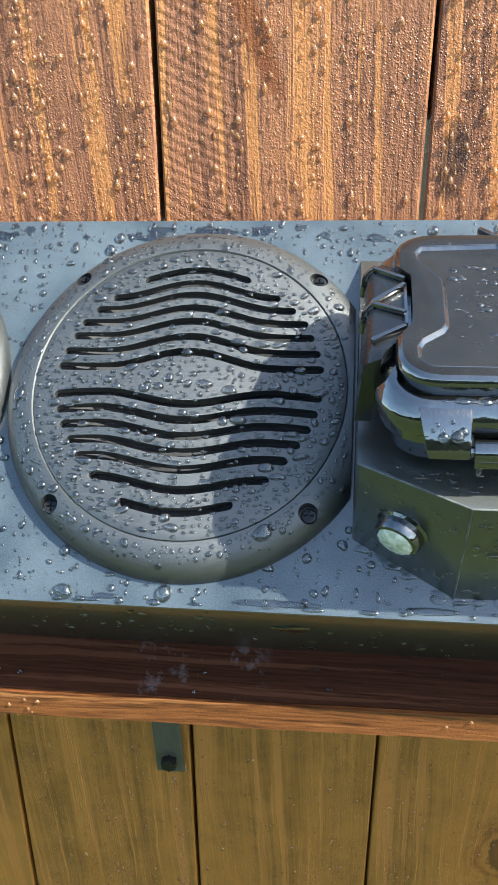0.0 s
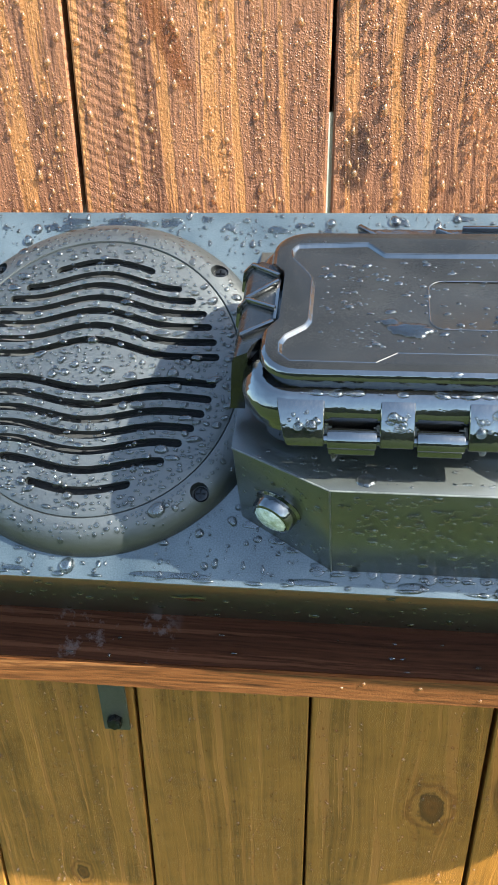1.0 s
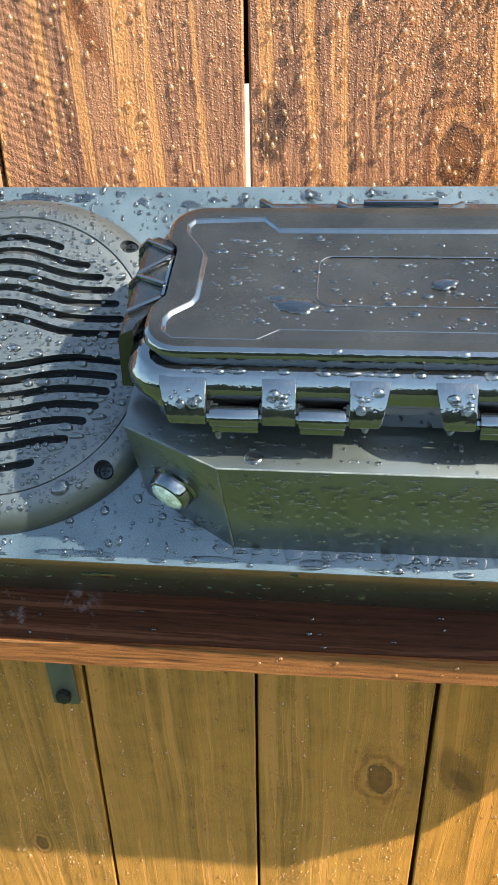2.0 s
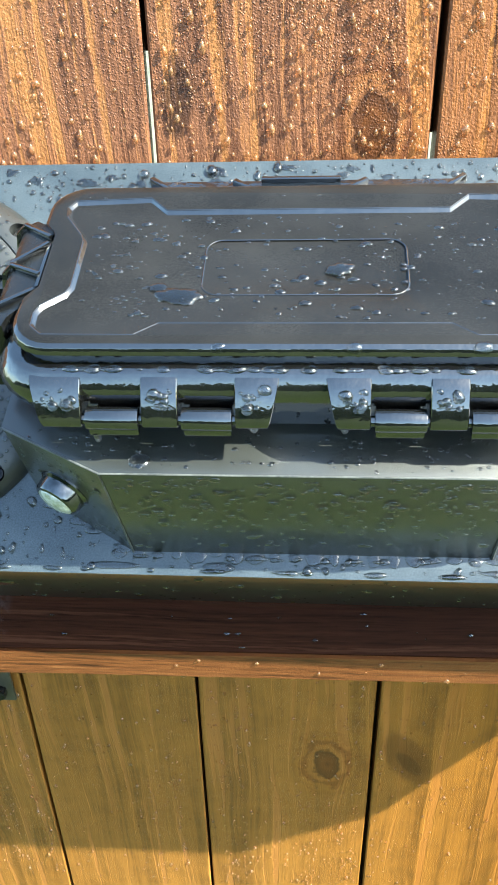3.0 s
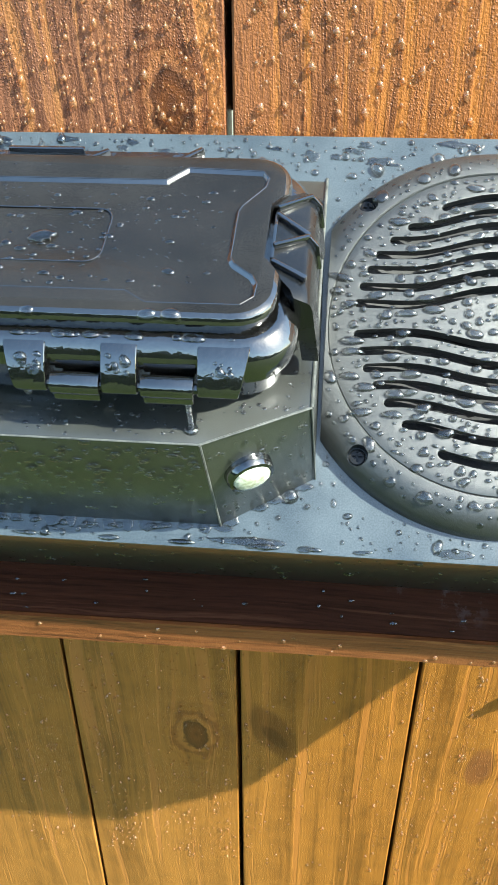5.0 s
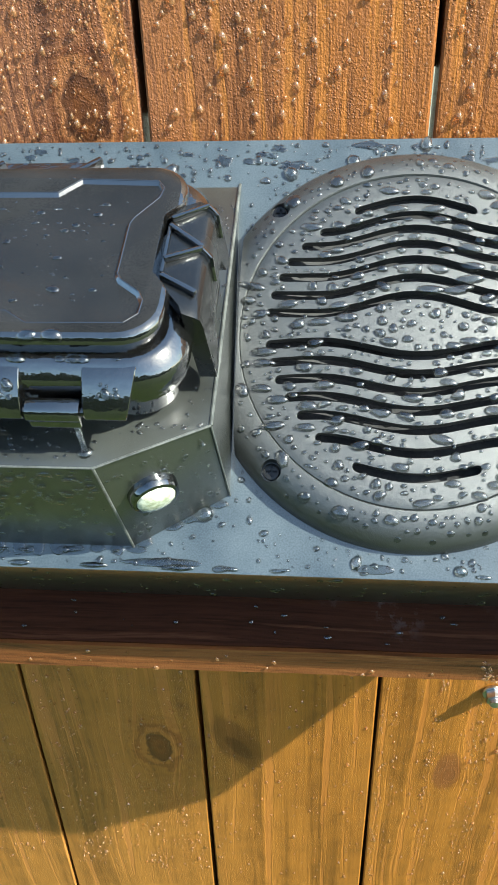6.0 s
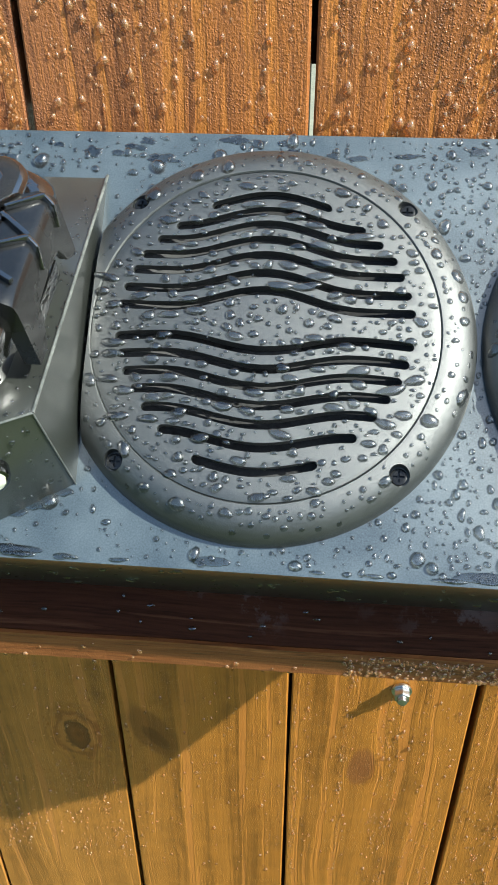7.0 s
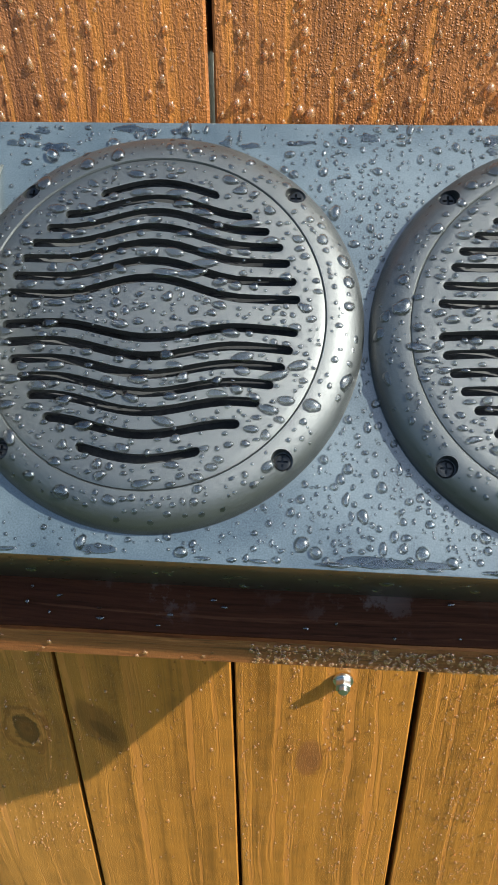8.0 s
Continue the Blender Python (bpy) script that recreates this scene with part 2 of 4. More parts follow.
FENCE = wood("stained_fence_wood", ((0.112, 0.046, 0.025), (0.262, 0.112, 0.056), (0.40, 0.160, 0.045), (0.46, 0.205, 0.070)),
             ((0.164, 1.472, 0.0115), (0.147, 0.944, 0.0125), (-0.178, 0.803, 0.0070), (0.391, 0.926, 0.0055)), 0.36, 0.0010, spec=0.46, low=(0.305, 0.134, 0.024),
             stains=((-0.034, 1.552, 0.0070, 0.034, -0.40, (0.20, 0.06, 0.018)), (0.0665, 1.487, 0.008, 0.020, 0.1, (0.06, 0.028, 0.018)),
                     (0.2120, 0.958, 0.0170, 0.034, -0.30, (0.20, 0.080, 0.021)), (0.2150, 0.950, 0.0080, 0.015, -0.5, (0.13, 0.050, 0.014)), (0.389, 0.932, 0.011, 0.026, 0.1, (0.25, 0.10, 0.04))))
SHELFWOOD = wood("dark_brown_shelf_wood", ((0.012, 0.0038, 0.0016), (0.030, 0.0098, 0.0042), (0.058, 0.020, 0.009), (0.090, 0.038, 0.020)), (), 0.55, 0.0004, along="x", spec=0.06)
SHELFTOP = SHELFWOOD.copy()
SHELFTOP.name = "wet_shelf_top_wood"
t = SHELFTOP.node_tree
p = t.nodes["Principled BSDF"]
paint = p.inputs["Base Color"].links[0].from_socket
pos = t.nodes.new("ShaderNodeNewGeometry").outputs["Position"]
# grey patches paint the sky's reflection in the wet top into its colour
film = math_node(t, "MULTIPLY", ramp(t, noise_node(t, pos, 55, 5, 0.7), (0.53, (0, 0, 0)), (0.60, (1, 1, 1))), ramp(t, noise_node(t, pos, 9, 2), (0.47, (0, 0, 0)), (0.58, (1, 1, 1))))
link(t, mix(t, math_node(t, "MULTIPLY", film, 0.65), paint, (0.095, 0.072, 0.068)), p.inputs["Base Color"])
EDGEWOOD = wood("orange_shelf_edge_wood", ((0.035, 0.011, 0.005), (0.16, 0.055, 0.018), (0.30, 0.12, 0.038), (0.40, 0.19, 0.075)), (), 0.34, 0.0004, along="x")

def water(name, clear_part, tone=(1.0, 1.0, 1.0), caustic_fill=0.0):
    """Water tinted by tone; clear_part lets light straight through in place of caustics."""
    m, t, p = mat(name)
    p.inputs["Transmission Weight"].default_value, p.inputs["IOR"].default_value, p.inputs["Roughness"].default_value = 1.0 - caustic_fill, 1.42, 0.05
    p.inputs["Base Color"].default_value = (*tone, 1)
    p.inputs["Coat Weight"].default_value, p.inputs["Coat Roughness"].default_value, p.inputs["Coat IOR"].default_value = 1.0, 0.20, 1.6
    clear = t.nodes.new("ShaderNodeBsdfTransparent")
    both = t.nodes.new("ShaderNodeMixShader")
    both.inputs[0].default_value = clear_part
    link(t, p.outputs[0], both.inputs[1])
    link(t, clear.outputs[0], both.inputs[2])
    link(t, both.outputs[0], t.nodes["Material Output"].inputs[0])
    return m


# grey tone paints the drops dark, for the gloss lost under water
WATER = water("dark_toned_water", 0.04, (0.44, 0.46, 0.47))
# amber tone with a diffuse share paints in sunlight focused by the drops
WOODWATER = water("rain_on_wood", 0.30, (0.68, 0.38, 0.17), 0.26)

m, t, p = mat("grass")
pos = t.nodes.new("ShaderNodeTexCoord").outputs["Object"]
link(t, ramp(t, math_node(t, "ADD", math_node(t, "MULTIPLY", noise_node(t, pos, 60, 4), 0.6), math_node(t, "MULTIPLY", noise_node(t, pos, 1.3, 4), 0.4)),
             (0.36, (0.021, 0.040, 0.005)), (0.64, (0.058, 0.088, 0.011))), p.inputs["Base Color"])
p.inputs["Roughness"].default_value = 0.8
link(t, bump(t, noise_node(t, pos, 90, 3), 1.0, 0.03), p.inputs["Normal"])
GRASS = m


# ---- mesh helpers ----
def part(name, bm, material, parent=None, label="", smooth=True):
    """Links a bmesh or a mesh as one object, under parent."""
    if isinstance(bm, bmesh.types.BMesh):
        bmesh.ops.recalc_face_normals(bm, faces=bm.faces[:])
        me = bpy.data.meshes.new(name)
        bm.to_mesh(me)
        bm.free()
    else:
        me = bm
    if not me.materials:
        me.materials.append(material)
    if smooth:
        me.polygons.foreach_set("use_smooth", [True] * len(me.polygons))
        me.set_sharp_from_angle(angle=radians(35))
    ob = new(name, me)
    if parent is not None:
        ob.parent = parent
    if label:
        tagged(ob, label)
    return ob


def thing(name, m, label, category, group="", kind=""):
    ob = new(name)
    ob.empty_display_size = 0.02
    ob.matrix_world = m
    return tagged(ob, label, category, group, kind)


def prism(points, z0, z1, top=1.0, centre=(0, 0), bm=None):
    """A polygon in x, y from z0 to z1; its top shrunk about centre."""
    bm = bm or bmesh.new()
    cx, cy = centre
    low = [bm.verts.new((x, y, z0)) for x, y in points]
    high = [bm.verts.new((cx + (x - cx) * top, cy + (y - cy) * top, z1)) for x, y in points]
    n = len(points)
    bm.faces.new(low[::-1])
    bm.faces.new(high)
    for i in range(n):
        bm.faces.new((low[i], low[(i + 1) % n], high[(i + 1) % n], high[i]))
    return bm


def round_rect(x0, x1, y0, y1, r, n=6):
    pts = []
    for cx, cy, a0 in ((x1 - r, y1 - r, 0), (x0 + r, y1 - r, 90), (x0 + r, y0 + r, 180), (x1 - r, y0 + r, 270)):
        for i in range(n + 1):
            a = radians(a0 + 90 * i / n)
            pts.append((cx + r * math.cos(a), cy + r * math.sin(a)))
    return pts


def inset_stack(layers):
    """A rounded block from layers of (x0, x1, y0, y1, r, z), bottom to top."""
    bm = bmesh.new()
    rings = [[bm.verts.new((x, y, z)) for x, y in round_rect(x0, x1, y0, y1, r)] for x0, x1, y0, y1, r, z in layers]
    n = len(rings[0])
    bm.faces.new(rings[0][::-1])
    bm.faces.new(rings[-1])
    for a, b in zip(rings, rings[1:]):
        for i in range(n):
            bm.faces.new((a[i], a[(i + 1) % n], b[(i + 1) % n], b[i]))
    return bm


def block(x0, x1, y0, y1, z0, z1, bevel=0.0005, bm=None):
    own = bmesh.new()
    bmesh.ops.create_cube(own, size=1, matrix=Matrix.Translation(((x0 + x1) / 2, (y0 + y1) / 2, (z0 + z1) / 2)) @ Matrix.Diagonal((x1 - x0, y1 - y0, z1 - z0, 1)))
    if bevel:
        bmesh.ops.bevel(own, geom=own.edges[:], offset=bevel, segments=2, profile=0.6, affect="EDGES")
    return join(bm, own)


def join(bm, own):
    if bm is None:
        return own
    me = bpy.data.meshes.new("joined")
    own.to_mesh(me)
    own.free()
    bm.from_mesh(me)
    bpy.data.meshes.remove(me)
    return bm


def tube(a, b, r, n=16, bm=None, r2=None, bevel=0.0):
    """A cylinder or cone from a to b."""
    a, b = Vector(a), Vector(b)
    own = bmesh.new()
    turn = (b - a).to_track_quat("Z", "Y").to_matrix().to_4x4()
    bmesh.ops.create_cone(own, cap_ends=True, segments=n, radius1=r, radius2=r if r2 is None else r2, depth=(b - a).length,
                          matrix=Matrix.Translation((a + b) / 2) @ turn)
    if bevel:
        rim = [e for e in own.edges if any(len(f.verts) > 4 for f in e.link_faces)]
        bmesh.ops.bevel(own, geom=rim, offset=bevel, segments=2, profile=0.6, affect="EDGES")
    return join(bm, own)


def beam(a, b, w, h, up, bm=None, bevel=0.0004):
    """A square bar from a to b, w wide, h high along up."""
    a, b, up = Vector(a), Vector(b), Vector(up)
    d = (b - a).normalized()
    side = d.cross(up).normalized()
    up = side.cross(d)
    own = bmesh.new()
    rot = Matrix((side, d, up)).transposed().to_4x4()
    bmesh.ops.create_cube(own, size=1, matrix=Matrix.Translation((a + b) / 2) @ rot @ Matrix.Diagonal((w, (b - a).length + w * 0.6, h, 1)))
    if bevel:
        bmesh.ops.bevel(own, geom=own.edges[:], offset=bevel, segments=2, profile=0.6, affect="EDGES")
    return join(bm, own)


def lathe(profile, n=96):
    """A closed profile of (r, z) turned about z."""
    bm = bmesh.new()
    rings = [[bm.verts.new((r * math.cos(2 * math.pi * i / n), r * math.sin(2 * math.pi * i / n), z)) for i in range(n)] for r, z in profile]
    k = len(profile)
    for j in range(k):
        a, b = rings[j], rings[(j + 1) % k]
        for i in range(n):
            bm.faces.new((a[i], a[(i + 1) % n], b[(i + 1) % n], b[i]))
    return bm


def carve(bm, cutters):
    """The mesh of bm less the cutters."""
    made = []
    for b in (bm, *cutters):
        bmesh.ops.recalc_face_normals(b, faces=b.faces[:])
        me = bpy.data.meshes.new("carved")
        b.to_mesh(me)
        b.free()
        made.append(new("carving", me))
    for c in made[1:]:
        mod = made[0].modifiers.new("cut", "BOOLEAN")
        mod.operation, mod.solver, mod.object = "DIFFERENCE", "EXACT", c
    bpy.context.view_layer.update()
    me = bpy.data.meshes.new_from_object(made[0].evaluated_get(bpy.context.evaluated_depsgraph_get()))
    for ob in made:
        old = ob.data
        bpy.data.objects.remove(ob)
        bpy.data.meshes.remove(old)
    return me


# frames of the sloping panel (x, up the slope, out) and of the housing's top
PANEL_TILT, TOP_TILT = 39.6, 15.0
P = pose(0, 0.3368, 1.4075, PANEL_TILT)
H = pose(0, 0.2425, 1.4140, TOP_TILT)
MID = 0.1333
X0, X1 = -0.320, 0.586

# ---- ground and fence ----
bm = bmesh.new()
bmesh.ops.create_grid(bm, x_segments=8, y_segments=8, size=600)
tagged(part("ground", bm, GRASS), "sunlit green lawn", "lawn", kind="structure")

bm = block(-60, 60, 2.4, 14, -0.05, 0.02, 0)
tagged(part("pavement", bm, PALE), "pale sunlit paving behind the fence", "paving", kind="structure")

# unseen green screen behind the camera, added to darken reflections near the horizon
bm = bmesh.new()
bmesh.ops.create_grid(bm, x_segments=160, y_segments=14, size=1, matrix=Matrix.Translation((0, -7, 1.3)) @ Matrix.Rotation(radians(90), 4, "X") @ Matrix.Diagonal((24, 1.3, 1, 1)))
for v in bm.verts:
    v.co.y += 0.35 * noise.noise(v.co * 1.7) + 0.15 * noise.noise(v.co * 5)
    v.co.z += 0.25 * noise.noise((v.co.x * 0.8, v.co.z, 7)) * max(0.0, v.co.z) / 2.6
low = [e for e in bm.edges if e.is_boundary]
back = bmesh.ops.extrude_edge_only(bm, edges=low)
bmesh.ops.translate(bm, vec=(0, -1.2, 0), verts=[v for v in back["geom"] if isinstance(v, bmesh.types.BMVert)])
tagged(part("hedge", bm, BACKSCREEN), "unseen dark green screen added to shape reflections", "hedge", kind="structure")

fence = thing("fence", pose(0, 0.45, 0), "orange-brown stained wet wooden plank fence with knots", "fence", kind="structure")
# seams between the planks: place at z 1.25, lean, width
SEAMS = [(-0.80, 0.01, 0.003), (-0.66, 0.01, 0.003), (-0.52, 0.02, 0.003), (-0.376, 0.04, 0.003), (-0.236, 0.055, 0.003), (-0.0935, 0.031, 0.0028), (0.0475, 0.0225, 0.0025),
         (0.1895, 0.0155, 0.0034), (0.3297, 0.0090, 0.0028), (0.4725, 0.006, 0.0050), (0.613, 0.004, 0.003), (0.753, 0.0, 0.003), (0.893, 0.0, 0.003), (1.033, 0.0, 0.003), (1.173, 0.0, 0.003)]
for i, ((xa, ma, wa), (xb, mb, wb)) in enumerate(zip(SEAMS, SEAMS[1:])):
    bm = bmesh.new()
    dy = random.uniform(-0.001, 0.001)
    rows = []
    for z in [0.02 + 1.575 * k / 60 for k in range(61)]:
        jl, jr = 0.0006 * noise.noise((xa * 9, z * 6, 1)), 0.0006 * noise.noise((xb * 9, z * 6, 2))
        l, r = xa + ma * (z - 1.25) + wa / 2 + jl, xb + mb * (z - 1.25) - wb / 2 + jr
        # one gap runs back aslant
        sl, sr = (-0.0023 if abs(v - 0.0475) < 1e-6 else 0.0 for v in (xa, xb))
        pts = [(l + sl, dy + 0.020), (l, dy + 0.0012), (l + 0.0012, dy)]
        pts += [(l + (r - l) * f, dy + 0.0004 * noise.noise((f * 5 + i, z * 5, 4))) for f in (0.25, 0.5, 0.75)]
        pts += [(r - 0.0012, dy), (r, dy + 0.0012), (r + sr, dy + 0.020)]
        rows.append([bm.verts.new((x, y, z)) for x, y in pts])
    for a, b in zip(rows, rows[1:]):
        for k in range(len(a)):
            k2 = (k + 1) % len(a)
            bm.faces.new((a[k], a[k2], b[k2], b[k]))
    bm.faces.new(rows[0])
    bm.faces.new(rows[-1][::-1])
    part("plank", bm, FENCE, fence)
# unseen blocks added behind the planks so that parts of the gaps look dark
for xa, xb, z0, z1 in ((-0.79, 0.0, 1.452, 1.585), (0.002, 0.118, 1.505, 1.585), (0.12, 0.26, 1.462, 1.585), (0.262, 1.16, 1.483, 1.585), (-0.79, 1.16, 0.62, 1.22)):
    part("rail", block(xa, xb, 0.0225, 0.06, z0, z1, 0.002), SHELFWOOD, fence, "added dark block behind the fence gaps")

# ---- shelf ----
shelf = thing("wall_shelf", pose(0, 0.2915, 1.2615, 0, 0, 0.65), "dark brown wet tilted shelf board with an orange front edge", "shelf")
n = 60
edge = [(-0.42 + 0.905 * i / n, 0.0008 * noise.noise((i * 0.21, 3, 0))) for i in range(n + 1)]
slope = math.tan(radians(PANEL_TILT))
bm = bmesh.new()
cols = []
for x, y in edge:
    pts = [(y + 0.0022, -0.0150), (y + 0.0022, 0.0014), (0.150, 0.150 * slope), (0.150, 0.150 * slope - 0.024), (0.012, -0.0150)]
    cols.append([bm.verts.new((x, a, b)) for a, b in pts])
for a, b in zip(cols, cols[1:]):
    for k in range(5):
        bm.faces.new((a[k], a[(k + 1) % 5], b[(k + 1) % 5], b[k]))
bm.faces.new(cols[0])
bm.faces.new(cols[-1][::-1])
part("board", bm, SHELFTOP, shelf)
bm = bmesh.new()
prism(edge + [(x, y + 0.0034) for x, y in edge[::-1]], -0.0154, 0.0006, bm=bm)
bmesh.ops.bevel(bm, geom=[e for e in bm.edges if abs(e.verts[0].co.z - e.verts[1].co.z) < 1e-6], offset=0.0011, segments=2, profile=0.5, affect="EDGES")
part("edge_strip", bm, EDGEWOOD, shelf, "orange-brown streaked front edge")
bracket = part("bracket", block(-0.126, -0.104, 0.1535, 0.1565, -0.239, 0.03, 0.0008), GREYMETAL, shelf, "grey-green steel bracket")
part("bolt_head", tube((-0.115, 0.1535, -0.226), (-0.115, 0.147, -0.226), 0.0065, 6, bevel=0.0008), BLACKMETAL, bracket)

bolt = thing("bolt", pose(0.413, 0.449, 1.040), "silver steel bolt with nut and washer in the fence", "bolt")
part("washer", tube((0, 0, 0), (0, -0.0022, 0), 0.0078, 24, bevel=0.0004), SILVER, bolt)
part("nut", tube((0, -0.0022, 0), (0, -0.0088, 0), 0.0062, 6, bevel=0.0006), SILVER, bolt)
bm = tube((0, 0, 0), (0, -0.0125, 0), 0.0036, 16, bevel=0.0005)
for i in range(3):
    tube((0, -0.0092 - i * 0.001, 0), (0, -0.0097 - i * 0.001, 0), 0.0040, 16, bm=bm)
part("thread", bm, SILVER, bolt)

# ---- speaker box ----
box = thing("speaker_box", P, "grey painted wedge-shaped speaker box with sloping front", "speaker box")
inv = P.inverted()
sec = [inv @ Vector(v) for v in ((0, 0.2640, 1.3438), (0, 0.3120, 1.2802), (0, 0.4300, 1.3778), (0, 0.4300, 1.4600), (0, 0.4125, 1.4645))]
bm = bmesh.new()
ends = [[bm.verts.new((x, v.y, v.z)) for v in sec] for x in (X0 + 0.006, X1 - 0.006)]
bm.faces.new(ends[0])
bm.faces.new(ends[1][::-1])
for i in range(len(sec)):
    k = (i + 1) % len(sec)
    bm.faces.new((ends[0][i], ends[0][k], ends[1][k], ends[1][i]))
bmesh.ops.bevel(bm, geom=bm.edges[:], offset=0.0008, segments=2, profile=0.6, affect="EDGES")
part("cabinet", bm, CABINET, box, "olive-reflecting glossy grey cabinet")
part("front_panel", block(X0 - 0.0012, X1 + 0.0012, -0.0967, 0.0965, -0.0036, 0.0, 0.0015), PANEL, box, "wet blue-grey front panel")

# raised wedge that carries the case: top corners in the frame of its top, bottom corners on the panel
top = [(0.0218, 0.0205), (0.0618, 0.0), (0.2072, 0.0), (0.2452, 0.0195)]
foot = [(0.0205, -0.0640), (0.0622, -0.0872), (0.2085, -0.0868), (0.2465, -0.0650)]
bm = bmesh.new()
tv = [bm.verts.new(inv @ H @ Vector((x, v, 0))) for x, v in top]
fv = [bm.verts.new((x, u, -0.001)) for x, u in foot]
bl, br = bm.verts.new((0.0212, 0.0750, -0.001)), bm.verts.new((0.2445, 0.0750, -0.001))
bm.faces.new([bl, *tv, br])
bm.faces.new([br, *fv[::-1], bl])
bm.faces.new((bl, fv[0], tv[0]))
bm.faces.new((br, tv[3], fv[3]))
for i in range(3):
    bm.faces.new((tv[i], fv[i], fv[i + 1], tv[i + 1]))
bmesh.ops.recalc_face_normals(bm, faces=bm.faces[:])
chamfer = []
for i in (0, 2):
    a, b, c = tv[i].co.copy(), tv[i + 1].co.copy(), fv[i].co.copy()
    chamfer.append((b - a).cross(c - a).normalized())
bmesh.ops.bevel(bm, geom=[e for e in bm.edges if not any(v in (bl, br) for v in e.verts)], offset=0.0011, segments=2, profile=0.5, affect="EDGES")
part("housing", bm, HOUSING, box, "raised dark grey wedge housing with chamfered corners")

# pale glued seams along the housing's edges, toned to paint in edge glints too
tp = [inv @ H @ Vector((x, v, 0)) for x, v in top]
fp = [Vector((x, u, 0)) for x, u in foot]
for a, b, r in ((tp[0], tp[1], 0.0004), (tp[1], tp[2], 0.0004), (tp[2], tp[3], 0.0005), (tp[2], fp[2], 0.0006), (tp[3], fp[3], 0.0004), (tp[1], fp[1], 0.0004), (tp[3], Vector((0.2445, 0.0742, 0)), 0.0007)):
    part("seam", tube(a, b, r, 8), SEAM, box, "pale worn seam with painted edge glint")

# round lamps in the chamfers
for place, d in zip(((0.036, 0.259, 1.385), (0.2245, 0.256, 1.3875)), chamfer):
    d = (P.to_3x3() @ d).normalized()
    if d.y > 0:
        d = -d
    lamp = thing("round_lamp", Matrix.Translation(Vector(place) - 0.0022 * d) @ d.to_track_quat("Z", "Y").to_matrix().to_4x4(), "small round pale lamp in a chrome bezel, wet", "lamp", "lamps on the housing")
    part("bezel", lathe([(0.0108, -0.014), (0.0108, -0.0062), (0.0098, -0.0052), (0.0095, -0.0012), (0.0089, 0.0000), (0.0078, 0.0004), (0.0074, -0.001), (0.0074, -0.014)], 40), CHROME, lamp, "dark chrome bezel")
    bm = bmesh.new()
    bmesh.ops.create_uvsphere(bm, u_segments=14, v_segments=10, radius=0.0074)
    bmesh.ops.scale(bm, vec=(1.03, 1.03, 0.34), verts=bm.verts)
    bmesh.ops.translate(bm, vec=(0, 0, 0.0000), verts=bm.verts)
    part("lens", bm, LENS, lamp, "pale faceted lens", smooth=False)

# ---- speakers ----
UP = [(0.0591, 0.0250), (0.0517, 0.0392), (0.0453, 0.0466), (0.0383, 0.0525), (0.0312, 0.0556), (0.0232, 0.0586), (0.0155, 0.0604)]
DOWN = [(-0.0102, 0.0601), (-0.0178, 0.0585), (-0.0252, 0.0558), (-0.0326, 0.0516), (-0.0402, 0.0466), (-0.0492, 0.0392), (-0.0588, 0.0246)]


def slot_line(c, x, upper):
    e = abs(x)
    e = e if e < 0.038 else 0.038 + 0.35 * (e - 0.038)
    w = (1 - math.cos(2 * math.pi * e / 0.076)) / 2
    return c - 0.0076 * w if upper else c + 0.0058 * w - 0.02 * max(0.0, abs(x) - 0.040)


def slot(c, half, upper, bm, wide=0.0019):
    inner = half - wide
    xs = [inner * (2 * i / 20 - 1) for i in range(21)]
    caps = [wide * math.sin(radians(a)) for a in (35, 65, 88)]
    xs = [-inner - c for c in caps[::-1]] + xs + [inner + c for c in caps]
    top, low = [], []
    for x in xs:
        k = max(0.0, abs(x) - inner) / wide
        y, h = slot_line(c, x, upper), wide * math.sqrt(max(0.0, 1 - k * k))
        top.append((x, y + h))
        low.append((x, y - h))
    return prism(low + top[::-1], 0.004, 0.02, bm=bm)


def in_slot(x, y):
    return any(abs(x) < h + 0.001 and abs(y - slot_line(c, x, up)) < 0.0020 for up, rows in ((True, UP), (False, DOWN)) for c, h in rows)


def dome(r):
    """Rise of the grille's gently domed face."""
    return 0.0040 * (1 - min(1.0, r / 0.0704) ** 2)


def dome_plate(n=96, rings=18):
    bm = bmesh.new()
    tops = [[bm.verts.new((r * math.cos(2 * math.pi * i / n), r * math.sin(2 * math.pi * i / n), 0.0121 + dome(r))) for i in range(n)] for r in [0.0703 * (k + 1) / rings for k in range(rings)]]
    tops.append([bm.verts.new((0.07065 * math.cos(2 * math.pi * i / n), 0.07065 * math.sin(2 * math.pi * i / n), 0.0119)) for i in range(n)])
    tops.append([bm.verts.new((0.07065 * math.cos(2 * math.pi * i / n), 0.07065 * math.sin(2 * math.pi * i / n), 0.0098)) for i in range(n)])
    mid = bm.verts.new((0, 0, 0.0121 + dome(0)))
    for i in range(n):
        bm.faces.new((mid, tops[0][i], tops[0][(i + 1) % n]))
    for a, b in zip(tops, tops[1:]):
        for i in range(n):
            bm.faces.new((a[i], b[i], b[(i + 1) % n], a[(i + 1) % n]))
    bm.faces.new(tops[-1][::-1])
    return bm


